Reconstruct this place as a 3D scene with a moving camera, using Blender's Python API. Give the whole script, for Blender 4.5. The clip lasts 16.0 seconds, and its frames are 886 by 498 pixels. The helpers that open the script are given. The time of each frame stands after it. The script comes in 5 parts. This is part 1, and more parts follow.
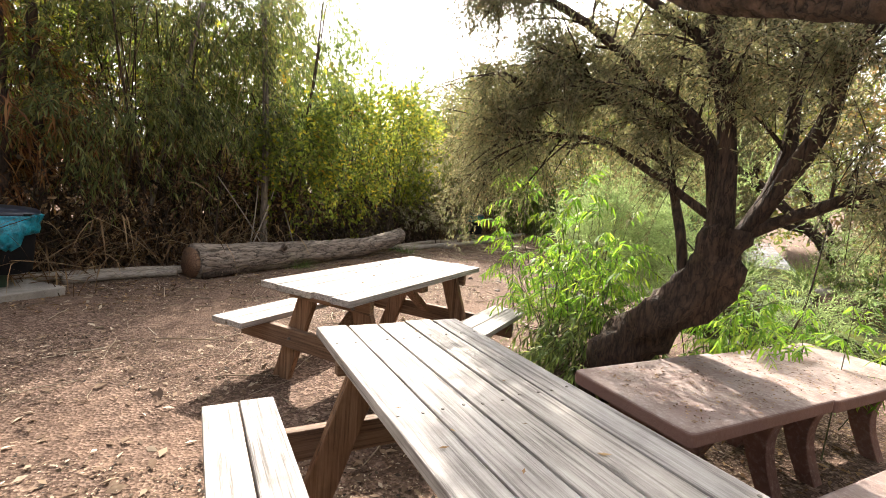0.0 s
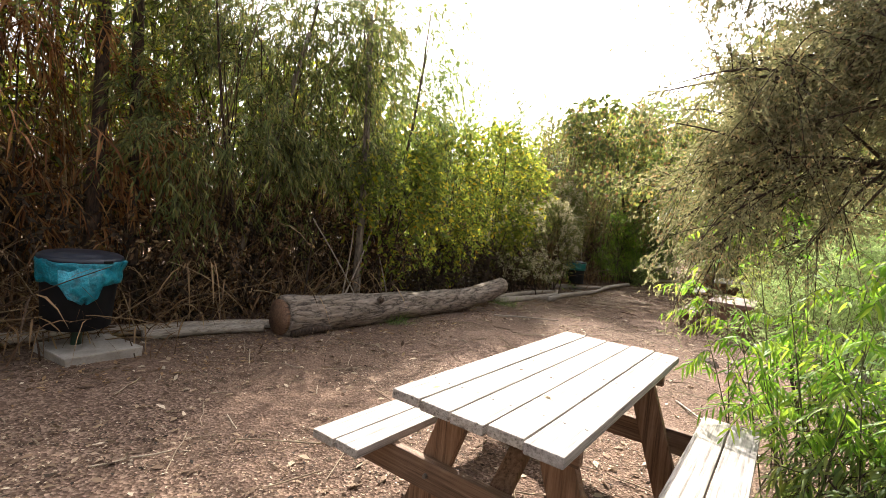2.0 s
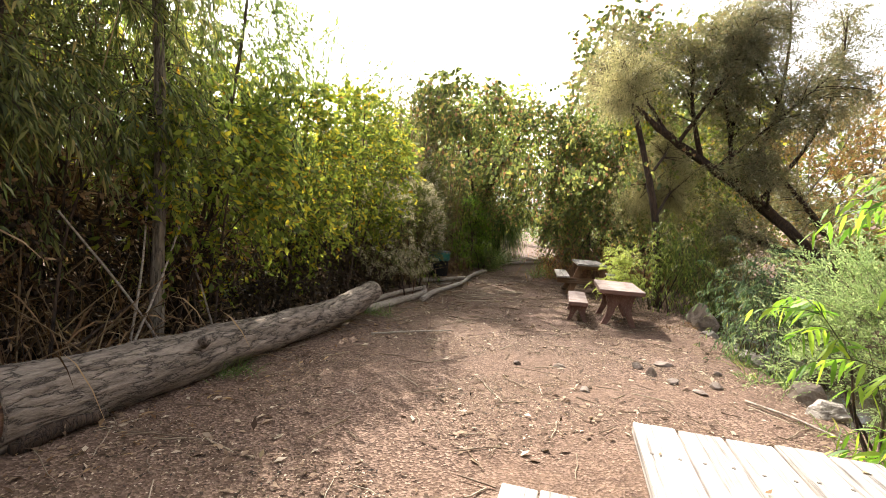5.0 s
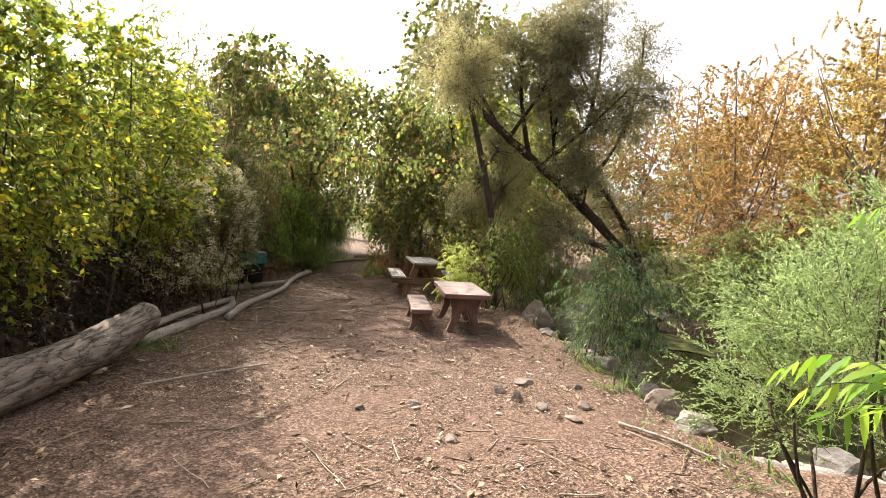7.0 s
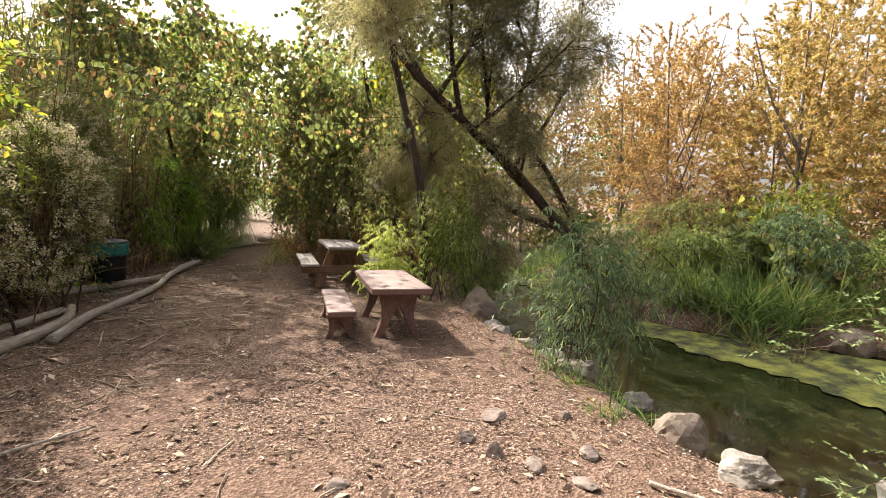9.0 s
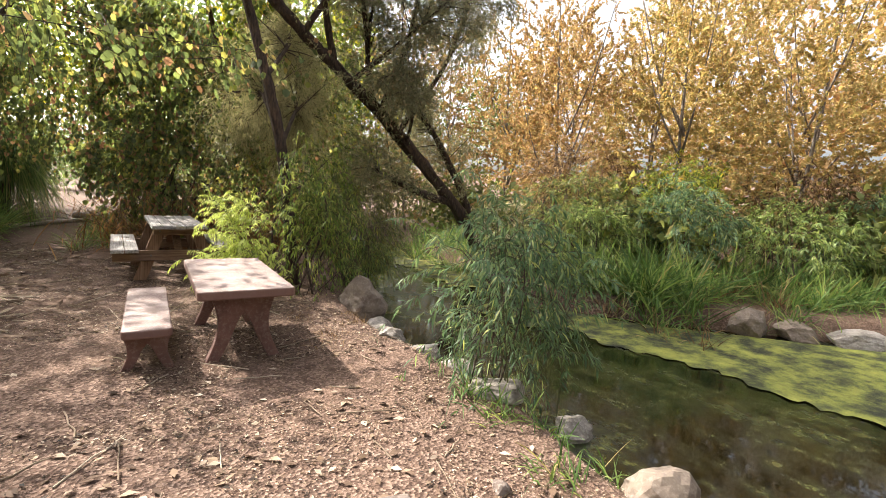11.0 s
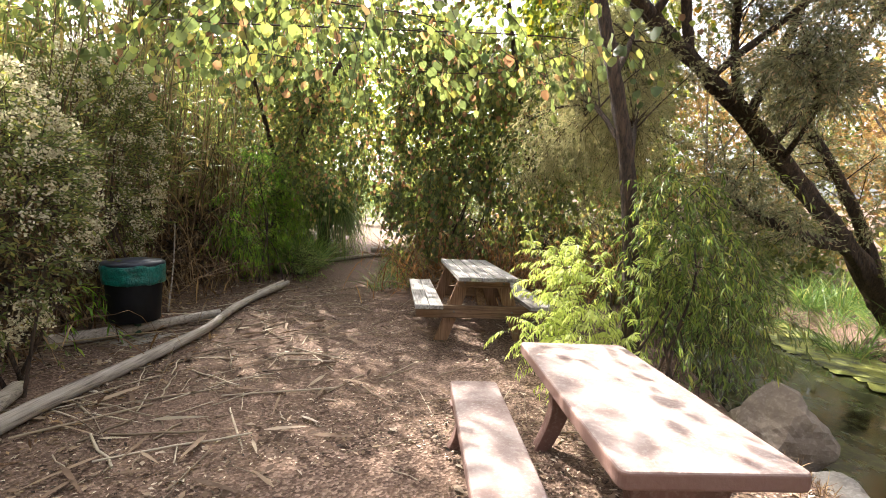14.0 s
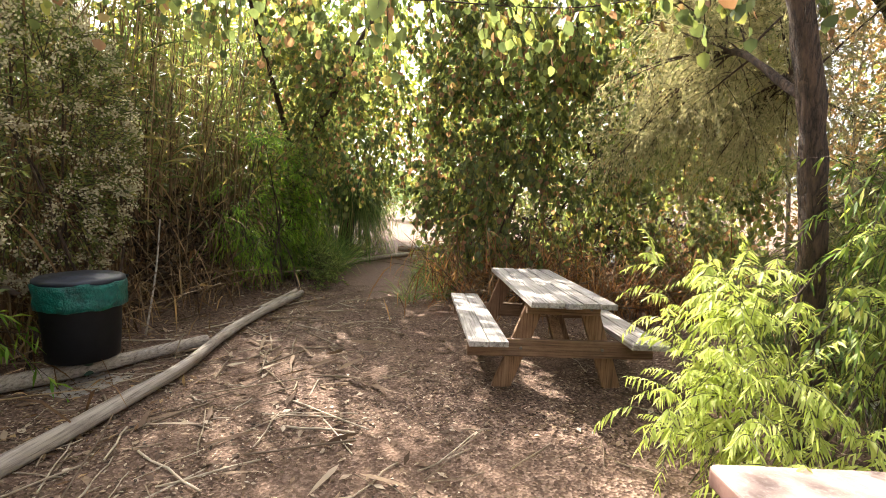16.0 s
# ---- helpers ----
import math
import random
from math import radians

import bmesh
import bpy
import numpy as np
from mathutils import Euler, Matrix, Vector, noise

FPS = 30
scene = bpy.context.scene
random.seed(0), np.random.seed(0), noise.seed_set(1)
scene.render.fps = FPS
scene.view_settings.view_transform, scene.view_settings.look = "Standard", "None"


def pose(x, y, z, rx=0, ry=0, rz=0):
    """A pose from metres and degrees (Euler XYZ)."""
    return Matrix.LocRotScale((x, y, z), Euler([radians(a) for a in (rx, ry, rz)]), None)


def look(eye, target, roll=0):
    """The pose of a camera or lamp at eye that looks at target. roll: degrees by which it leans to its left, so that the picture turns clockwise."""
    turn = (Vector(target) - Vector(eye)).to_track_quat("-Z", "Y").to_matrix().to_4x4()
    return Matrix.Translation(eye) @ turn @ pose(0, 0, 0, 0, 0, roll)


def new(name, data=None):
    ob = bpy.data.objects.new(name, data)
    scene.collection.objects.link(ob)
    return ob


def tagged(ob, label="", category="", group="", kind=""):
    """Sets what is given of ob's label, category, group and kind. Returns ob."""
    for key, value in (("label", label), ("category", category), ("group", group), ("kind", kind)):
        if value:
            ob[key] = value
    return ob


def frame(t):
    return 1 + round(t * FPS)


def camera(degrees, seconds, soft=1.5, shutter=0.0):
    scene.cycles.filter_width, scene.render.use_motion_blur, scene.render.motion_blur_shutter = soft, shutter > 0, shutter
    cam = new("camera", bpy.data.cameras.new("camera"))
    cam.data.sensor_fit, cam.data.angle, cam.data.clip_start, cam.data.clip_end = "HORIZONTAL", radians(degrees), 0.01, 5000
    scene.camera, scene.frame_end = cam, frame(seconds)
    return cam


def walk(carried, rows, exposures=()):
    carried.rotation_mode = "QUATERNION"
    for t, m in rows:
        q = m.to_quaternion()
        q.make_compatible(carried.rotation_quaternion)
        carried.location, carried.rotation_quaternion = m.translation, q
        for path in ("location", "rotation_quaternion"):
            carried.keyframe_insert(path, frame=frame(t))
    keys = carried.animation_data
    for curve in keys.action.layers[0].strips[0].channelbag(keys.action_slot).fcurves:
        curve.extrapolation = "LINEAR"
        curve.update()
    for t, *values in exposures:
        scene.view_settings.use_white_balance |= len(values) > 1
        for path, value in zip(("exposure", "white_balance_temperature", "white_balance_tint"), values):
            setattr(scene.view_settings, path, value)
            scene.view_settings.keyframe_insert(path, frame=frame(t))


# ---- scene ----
cam = camera(87.1, 16.0, 0.7)
PATH = [
    (0, (0.015, 0.16, 1.44), (-0.924, 1.908, 1.188), 4.9),
    (0.5, (-0.309, 0.303, 1.449), (-1.272, 2.044, 1.247), 5.3),
    (1, (-0.595, 0.368, 1.469), (-1.66, 2.051, 1.293), 4.8),
    (1.5, (-0.834, 0.543, 1.433), (-1.995, 2.164, 1.277), 5.3),
    (2, (-1.144, 0.812, 1.452), (-2.355, 2.401, 1.343), 5.6),
    (2.5, (-1.431, 0.997, 1.453), (-2.602, 2.615, 1.352), 5.2),
    (3, (-1.666, 1.186, 1.492), (-2.698, 2.895, 1.376), 6.2),
    (3.2, (-1.742, 1.279, 1.467), (-2.716, 3.021, 1.341), 6.5),
    (4.25, (-2.47, 1.75, 1.46), (-3.2, 3.6, 1.34), 5.0),
    (5.3, (-2.707, 2.402, 1.44), (-3.189, 4.34, 1.329), 3.2),
    (5.5, (-2.777, 2.513, 1.467), (-3.2, 4.464, 1.349), 2.8),
    (6, (-2.959, 2.798, 1.469), (-3.154, 4.784, 1.341), 3.1),
    (6.5, (-2.979, 3.06, 1.467), (-2.927, 5.055, 1.339), 3.5),
    (7, (-2.931, 3.439, 1.501), (-2.755, 5.429, 1.411), 3.7),
    (7.5, (-2.929, 3.794, 1.488), (-2.622, 5.769, 1.414), 3.4),
    (8, (-2.907, 4.136, 1.463), (-2.524, 6.095, 1.348), 3.0),
    (8.5, (-2.864, 4.525, 1.442), (-2.457, 6.479, 1.31), 2.9),
    (9, (-2.893, 4.961, 1.458), (-2.361, 6.882, 1.292), 2.5),
    (9.5, (-2.838, 5.302, 1.425), (-2.008, 7.112, 1.234), 3.3),
    (9.7, (-2.757, 5.404, 1.387), (-1.802, 7.148, 1.176), 3.4),
    (11.8, (-2.416, 6.925, 1.39), (-1.409, 8.634, 1.136), 3.5),
    (12, (-2.445, 7.078, 1.404), (-1.545, 8.848, 1.166), 3.4),
    (12.5, (-2.615, 7.388, 1.403), (-2.02, 9.286, 1.194), 3.3),
    (13, (-2.757, 7.678, 1.425), (-2.403, 9.637, 1.231), 3.0),
    (13.5, (-2.806, 8.05, 1.398), (-2.589, 10.031, 1.228), 3.3),
    (14, (-2.939, 8.415, 1.411), (-2.896, 10.408, 1.25), 2.7),
    (14.5, (-3.064, 8.765, 1.419), (-3.116, 10.759, 1.267), 2.3),
    (15, (-3.082, 9.108, 1.385), (-3.129, 11.098, 1.189), 3.1),
    (15.5, (-3.166, 9.485, 1.412), (-3.232, 11.476, 1.235), 3.4),
    (16, (-3.218, 9.86, 1.412), (-3.276, 11.85, 1.221), 2.7),
]
walk(cam, [(t, look(eye, target, roll)) for t, eye, target, roll in PATH],
     [(0, 1.55, 6600, 9), (5.3, 1.55, 6600, 9), (6.5, 1.5, 6600, 10), (8, 1.25, 6700, 12), (9.2, 1.4, 6700, 12), (9.7, 1.4, 6700, 12), (11.8, 1.8, 6350, 9), (13.5, 2.1, 6350, 9), (14.5, 2.25, 6400, 9), (16, 2.35, 6600, 9)])

# ---- world, sun ----
SUN = Vector((-0.39, 0.645, 0.656)).normalized()
world = bpy.data.worlds.new("sky")
scene.world = world
world.use_nodes = True
wt = world.node_tree
sky = wt.nodes.new("ShaderNodeTexSky")
sky.sky_type, sky.sun_disc = "NISHITA", False
sky.sun_elevation, sky.sun_rotation = radians(41), radians(329)
sky.dust_density, sky.air_density = 7.0, 1.0
haze = wt.nodes.new("ShaderNodeHueSaturation")
haze.inputs["Saturation"].default_value = 0.3
wt.links.new(sky.outputs[0], haze.inputs["Color"])
wt.links.new(haze.outputs[0], wt.nodes["Background"].inputs[0])
wt.nodes["Background"].inputs[1].default_value = 0.15
sun = new("sun", bpy.data.lights.new("sun", "SUN"))
sun.data.energy, sun.data.angle, sun.data.color = 4.0, radians(0.6), (1.0, 0.93, 0.82)
sun.matrix_world = look(SUN * 60, (0, 0, 0))


# ---- materials ----
def nodes_of(name):
    m = bpy.data.materials.new(name)
    m.use_nodes = True
    nt = m.node_tree
    return m, nt, nt.nodes["Principled BSDF"], nt.nodes["Material Output"]


def node(nt, kind, **inputs):
    n = nt.nodes.new(kind)
    for k, v in inputs.items():
        n.inputs[k.replace("_", " ")].default_value = v
    return n


def ramp(nt, fac, stops, mode="LINEAR"):
    r = nt.nodes.new("ShaderNodeValToRGB")
    r.color_ramp.interpolation = mode
    while len(r.color_ramp.elements) < len(stops):
        r.color_ramp.elements.new(0.5)
    for e, (p, c) in zip(r.color_ramp.elements, stops):
        e.position, e.color = p, (*c, 1)
    nt.links.new(fac, r.inputs[0])
    return r.outputs[0]


def mixed(nt, a, b, fac, blend="MIX"):
    m = nt.nodes.new("ShaderNodeMix")
    m.data_type, m.blend_type = "RGBA", blend
    for sock, v in ((m.inputs[0], fac), (m.inputs[6], a), (m.inputs[7], b)):
        if isinstance(v, bpy.types.NodeSocket):
            nt.links.new(v, sock)
        else:
            sock.default_value = v if isinstance(v, float) else (*v, 1)
    return m.outputs[2]


def coords(nt, scale, jitter=False):
    tc = nt.nodes.new("ShaderNodeTexCoord")
    mp = nt.nodes.new("ShaderNodeMapping")
    mp.inputs["Scale"].default_value = scale
    nt.links.new(tc.outputs["Object"], mp.inputs[0])
    if jitter:
        oi = nt.nodes.new("ShaderNodeObjectInfo")
        sc = nt.nodes.new("ShaderNodeMath")
        sc.operation = "MULTIPLY"
        sc.inputs[1].default_value = 37.0
        nt.links.new(oi.outputs["Random"], sc.inputs[0])
        nt.links.new(sc.outputs[0], mp.inputs["Location"])
    return mp.outputs[0]


def noise_of(nt, vec, scale, detail=6.0, rough=0.6):
    n = node(nt, "ShaderNodeTexNoise", Scale=scale, Detail=detail, Roughness=rough)
    nt.links.new(vec, n.inputs["Vector"])
    return n.outputs[0]


def bump(nt, bsdf, height, strength, dist):
    b = node(nt, "ShaderNodeBump", Strength=strength, Distance=dist)
    nt.links.new(height, b.inputs["Height"])
    nt.links.new(b.outputs[0], bsdf.inputs["Normal"])
    return b


def leaf_mat(name, stops, through_share=0.58, rough=0.5):
    """Foliage: each leaf takes its own tint, and lets light through."""
    m, nt, bsdf, out = nodes_of(name)
    geo = nt.nodes.new("ShaderNodeNewGeometry")
    col = ramp(nt, geo.outputs["Random Per Island"], stops)
    n = noise_of(nt, coords(nt, (1, 1, 1)), 1.3, 3.0)
    col = mixed(nt, col, (0.88, 0.86, 0.74), n, "MULTIPLY")
    nt.links.new(col, bsdf.inputs["Base Color"])
    bsdf.inputs["Roughness"].default_value = rough
    bsdf.inputs["Specular IOR Level"].default_value = 0.35
    tr = nt.nodes.new("ShaderNodeBsdfTranslucent")
    warm = mixed(nt, col, (1.2, 1.2, 0.82), 1.0, "MULTIPLY")
    nt.links.new(warm, tr.inputs[0])
    mx = nt.nodes.new("ShaderNodeMixShader")
    mx.inputs[0].default_value = through_share
    nt.links.new(bsdf.outputs[0], mx.inputs[1])
    nt.links.new(tr.outputs[0], mx.inputs[2])
    nt.links.new(mx.outputs[0], out.inputs[0])
    return m


def wood_mat(name, axis, dark, mid, light, rough=0.75):
    """Sawn timber with its grain along a local axis."""
    m, nt, bsdf, out = nodes_of(name)
    s = [62.0, 62.0, 62.0]
    s[axis] = 2.0
    vec = coords(nt, s, True)
    g = noise_of(nt, vec, 1.0, 8.0, 0.7)
    col = ramp(nt, g, [(0.36, dark), (0.48, mid), (0.66, light)])
    st = noise_of(nt, coords(nt, (3, 3, 3), True), 1.6, 5.0)
    col = mixed(nt, col, dark, ramp(nt, st, [(0.5, (0, 0, 0)), (0.75, (0.55, 0.55, 0.55))]))
    oi = nt.nodes.new("ShaderNodeObjectInfo")
    tone = ramp(nt, oi.outputs["Random"], [(0, (0.8, 0.8, 0.82)), (1, (1.0, 0.98, 0.95))])
    col = mixed(nt, col, tone, 1.0, "MULTIPLY")
    nt.links.new(col, bsdf.inputs["Base Color"])
    bsdf.inputs["Roughness"].default_value = rough
    bump(nt, bsdf, g, 0.7, 0.005)
    return m


def bark_mat(name, dark, light, scale=(15, 15, 2.6), depth=0.02):
    m, nt, bsdf, out = nodes_of(name)
    vec = coords(nt, scale)
    g = noise_of(nt, vec, 2.2, 8.0, 0.68)
    ridge = noise_of(nt, vec, 1.3, 5.0, 0.6)
    crack = ramp(nt, ridge, [(0.36, (1, 1, 1)), (0.47, (0.75, 0.75, 0.75)), (0.5, (0.12, 0.12, 0.12)), (0.53, (0.75, 0.75, 0.75)), (0.64, (1, 1, 1))])
    col = mixed(nt, ramp(nt, g, [(0.3, dark), (0.7, light)]), crack, 0.8, "MULTIPLY")
    nt.links.new(col, bsdf.inputs["Base Color"])
    bsdf.inputs["Roughness"].default_value = 0.9
    bump(nt, bsdf, mixed(nt, crack, g, 0.5), 0.8, depth)
    return m


def stone_mat(name, dark, light, tint, rough=0.85, paint=None):
    m, nt, bsdf, out = nodes_of(name)
    vec = coords(nt, (1, 1, 1), True)
    a = noise_of(nt, vec, 5.0, 8.0, 0.65)
    b = noise_of(nt, vec, 45.0, 4.0)
    col = ramp(nt, a, [(0.32, dark), (0.66, light)])
    col = mixed(nt, col, tint, ramp(nt, b, [(0.5, (0, 0, 0)), (0.7, (0.5, 0.5, 0.5))]))
    if paint:
        # paint kept on the rim, worn away on the upper face
        sep = nt.nodes.new("ShaderNodeSeparateXYZ")
        nt.links.new(nt.nodes.new("ShaderNodeNewGeometry").outputs["Normal"], sep.inputs[0])
        worn = ramp(nt, sep.outputs[2], [(0.55, (0, 0, 0)), (0.95, (1, 1, 1))])
        patch = ramp(nt, noise_of(nt, vec, 3.2, 6.0), [(0.52, (1, 1, 1)), (0.7, (0.45, 0.45, 0.45))])
        col = mixed(nt, mixed(nt, paint, col, 0.12), col, mixed(nt, worn, patch, 1.0, "MULTIPLY"))
    nt.links.new(col, bsdf.inputs["Base Color"])
    bsdf.inputs["Roughness"].default_value = rough
    bump(nt, bsdf, mixed(nt, a, b, 0.4), 0.6, 0.012)
    return m


def plain_mat(name, col, rough, spec=0.5, grain=0.15, crease=0.25):
    m, nt, bsdf, out = nodes_of(name)
    n = noise_of(nt, coords(nt, (1, 1, 1)), 14.0, 6.0)
    lo = tuple(c * (1 - grain * 3) for c in col)
    nt.links.new(ramp(nt, n, [(0.3, lo), (0.65, col)]), bsdf.inputs["Base Color"])
    bsdf.inputs["Roughness"].default_value = rough
    bsdf.inputs["Specular IOR Level"].default_value = spec
    bump(nt, bsdf, n, crease, 0.006 + 0.03 * (crease > 0.5))
    return m


def ground_mat():
    m, nt, bsdf, out = nodes_of("mulch_earth")
    vec = coords(nt, (1, 1, 1))
    big = noise_of(nt, vec, 0.55, 4.0)
    mid = noise_of(nt, vec, 9.0, 8.0, 0.7)
    chip = node(nt, "ShaderNodeTexVoronoi", Scale=60.0, Randomness=1.0)
    nt.links.new(vec, chip.inputs["Vector"])
    chips = ramp(nt, chip.outputs["Color"], [(0.1, (0.040, 0.024, 0.018)), (0.5, (0.120, 0.074, 0.055)), (0.8, (0.29, 0.20, 0.155))])
    earth = ramp(nt, mid, [(0.3, (0.085, 0.052, 0.038)), (0.7, (0.25, 0.160, 0.112))])
    share = ramp(nt, big, [(0.4, (0.8, 0.8, 0.8)), (0.62, (0.3, 0.3, 0.3))])
    col = mixed(nt, earth, chips, share)
    nt.links.new(col, bsdf.inputs["Base Color"])
    bsdf.inputs["Roughness"].default_value = 0.95
    bsdf.inputs["Specular IOR Level"].default_value = 0.2
    d = nt.nodes.new("ShaderNodeMath")
    d.operation = "ADD"
    nt.links.new(chip.outputs["Distance"], d.inputs[0])
    nt.links.new(mid, d.inputs[1])
    bump(nt, bsdf, d.outputs[0], 0.7, 0.018)
    return m


def water_mat():
    m, nt, bsdf, out = nodes_of("pond_water")
    vec = coords(nt, (1, 0.5, 1))
    a = noise_of(nt, vec, 1.6, 8.0, 0.72)
    mask = ramp(nt, a, [(0.47, (0, 0, 0)), (0.53, (1, 1, 1))])
    fine = noise_of(nt, coords(nt, (1, 1, 1)), 9.0, 9.0, 0.75)
    scum = ramp(nt, fine, [(0.42, (0.006, 0.007, 0.003)), (0.5, (0.026, 0.03, 0.009)), (0.62, (0.085, 0.09, 0.026))])
    nt.links.new(mixed(nt, (0.006, 0.006, 0.003), scum, mask), bsdf.inputs["Base Color"])
    nt.links.new(ramp(nt, a, [(0.44, (0.04, 0.04, 0.04)), (0.58, (0.3, 0.3, 0.3))]), bsdf.inputs["Roughness"])
    bump(nt, bsdf, noise_of(nt, vec, 7.0, 2.0), 0.06, 0.02)
    return m


def algae_mat():
    m, nt, bsdf, out = nodes_of("duckweed")
    vec = coords(nt, (1, 1, 1))
    a = noise_of(nt, vec, 3.0, 7.0, 0.7)
    b = noise_of(nt, vec, 70.0, 3.0)
    col = ramp(nt, a, [(0.38, (0.018, 0.02, 0.008)), (0.46, (0.09, 0.10, 0.025)), (0.56, (0.26, 0.27, 0.05)), (0.74, (0.46, 0.45, 0.09))])
    col = mixed(nt, col, (0.5, 0.5, 0.42), b, "MULTIPLY")
    nt.links.new(col, bsdf.inputs["Base Color"])
    bsdf.inputs["Roughness"].default_value = 0.8
    bump(nt, bsdf, b, 0.5, 0.01)
    return m


M_GROUND, M_WATER, M_ALGAE = ground_mat(), water_mat(), algae_mat()
M_TOP = wood_mat("weathered_plank", 1, (0.13, 0.11, 0.10), (0.36, 0.325, 0.30), (0.54, 0.50, 0.47))
M_BEAM = wood_mat("brown_beam", 0, (0.075, 0.04, 0.022), (0.19, 0.105, 0.06), (0.30, 0.19, 0.12))
M_LEG = wood_mat("brown_leg", 2, (0.085, 0.042, 0.022), (0.22, 0.115, 0.06), (0.34, 0.205, 0.125))
M_STEEL = plain_mat("rusty_bolt", (0.16, 0.13, 0.11), 0.55)
M_CONC = stone_mat("painted_concrete", (0.18, 0.115, 0.098), (0.34, 0.26, 0.235), (0.43, 0.37, 0.34), 0.8, (0.17, 0.085, 0.066))
M_CONCLEG = stone_mat("red_brown_concrete", (0.10, 0.045, 0.035), (0.19, 0.095, 0.075), (0.28, 0.2, 0.17), 0.75)
M_SLAB = stone_mat("slab_concrete", (0.22, 0.19, 0.17), (0.38, 0.34, 0.30), (0.2, 0.15, 0.12), 0.9)
M_ROCK = stone_mat("limestone", (0.12, 0.098, 0.08), (0.36, 0.315, 0.275), (0.52, 0.48, 0.43), 0.9)
M_PEBBLE = stone_mat("path_stone", (0.09, 0.063, 0.052), (0.23, 0.18, 0.15), (0.31, 0.26, 0.23), 0.9)
M_ROCKRED = stone_mat("red_stone", (0.10, 0.074, 0.056), (0.23, 0.175, 0.135), (0.33, 0.27, 0.22), 0.85)
M_BARK = bark_mat("tamarisk_bark", (0.022, 0.014, 0.010), (0.13, 0.078, 0.052), (17, 17, 3.5), 0.03)
M_BARKPALE = bark_mat("pale_bark", (0.12, 0.09, 0.07), (0.34, 0.28, 0.22))
M_LOG = bark_mat("log_bark", (0.13, 0.095, 0.075), (0.43, 0.345, 0.28), (10, 2.6, 10), 0.05)
M_LOGEND = wood_mat("log_end_grain", 1, (0.07, 0.04, 0.03), (0.19, 0.10, 0.06), (0.30, 0.18, 0.11))
M_OLD = bark_mat("old_trunk", (0.035, 0.023, 0.017), (0.19, 0.12, 0.08), (9, 9, 9), 0.03)
M_DRIFT = wood_mat("bare_branch", 1, (0.16, 0.125, 0.10), (0.36, 0.30, 0.25), (0.52, 0.45, 0.38))
M_BIN = plain_mat("black_plastic", (0.008, 0.008, 0.010), 0.6, 0.2)
M_LID = plain_mat("navy_lid", (0.02, 0.024, 0.045), 0.4)
M_BAGBLUE = plain_mat("blue_bag", (0.01, 0.30, 0.42), 0.3, 0.5, 0.25, 0.9)
M_BAGGREEN = plain_mat("green_bag", (0.008, 0.17, 0.15), 0.3, 0.5, 0.25, 0.9)
M_PIPE = plain_mat("green_post", (0.02, 0.05, 0.03), 0.5)
G1, G2, G3 = (0.095, 0.135, 0.035), (0.20, 0.26, 0.055), (0.34, 0.39, 0.085)
YEL, ORA, BRN, TAN = (0.62, 0.50, 0.05), (0.50, 0.22, 0.04), (0.15, 0.075, 0.035), (0.34, 0.25, 0.15)
# near-black: painted shade in the thicket hollows, and the path's dark chips
L_DARK = leaf_mat("shade_leaf_dark_chip", [(0, (0.018, 0.012, 0.009)), (0.5, (0.045, 0.028, 0.019)), (1, (0.10, 0.07, 0.04))], 0.1, 0.8)
L_RUST = leaf_mat("rusty_leaf", [(0, (0.09, 0.035, 0.018)), (0.5, (0.33, 0.145, 0.065)), (1, (0.50, 0.29, 0.14))], 0.45, 0.8)
L_REED = leaf_mat("reed_leaf", [(0, (0.085, 0.105, 0.045)), (0.5, (0.155, 0.18, 0.07)), (0.78, (0.25, 0.235, 0.09)), (1, (0.42, 0.31, 0.16))], 0.5)
M_STEM = bark_mat("green_stem", (0.055, 0.06, 0.028), (0.17, 0.17, 0.075), (20, 20, 8), 0.003)
L_DEAD = leaf_mat("dead_leaf", [(0, (0.055, 0.030, 0.018)), (0.5, (0.19, 0.105, 0.056)), (1, (0.42, 0.285, 0.17))], 0.3, 0.8)
L_CANE = leaf_mat("cane", [(0, (0.06, 0.034, 0.02)), (0.5, (0.19, 0.115, 0.062)), (1, (0.36, 0.26, 0.15))], 0.0, 0.6)
L_MIX = leaf_mat("shrub_leaf", [(0, G1), (0.4, G2), (0.7, G3), (0.86, (0.44, 0.43, 0.08)), (0.97, YEL), (1, ORA)], 0.68)
L_OLIVE = leaf_mat("olive_leaf", [(0, (0.085, 0.105, 0.045)), (0.5, (0.17, 0.205, 0.08)), (0.85, (0.29, 0.30, 0.11)), (1, (0.40, 0.31, 0.13))], 0.55)
L_WILLOW = leaf_mat("willow_leaf", [(0, (0.10, 0.22, 0.035)), (0.5, (0.20, 0.37, 0.05)), (1, (0.38, 0.51, 0.08))], 0.6)
L_WILLOW2 = leaf_mat("willow_pale", [(0, (0.11, 0.165, 0.065)), (0.6, (0.23, 0.31, 0.11)), (1, (0.41, 0.46, 0.17))], 0.58)
L_BANK = leaf_mat("bank_willow", [(0, (0.065, 0.12, 0.075)), (0.55, (0.14, 0.225, 0.13)), (0.88, (0.24, 0.33, 0.17)), (1, (0.44, 0.46, 0.18))], 0.5)
L_HANG = leaf_mat("hanging_willow", [(0, (0.09, 0.145, 0.045)), (0.5, (0.20, 0.28, 0.075)), (0.85, (0.34, 0.40, 0.10)), (1, (0.52, 0.48, 0.14))], 0.55)
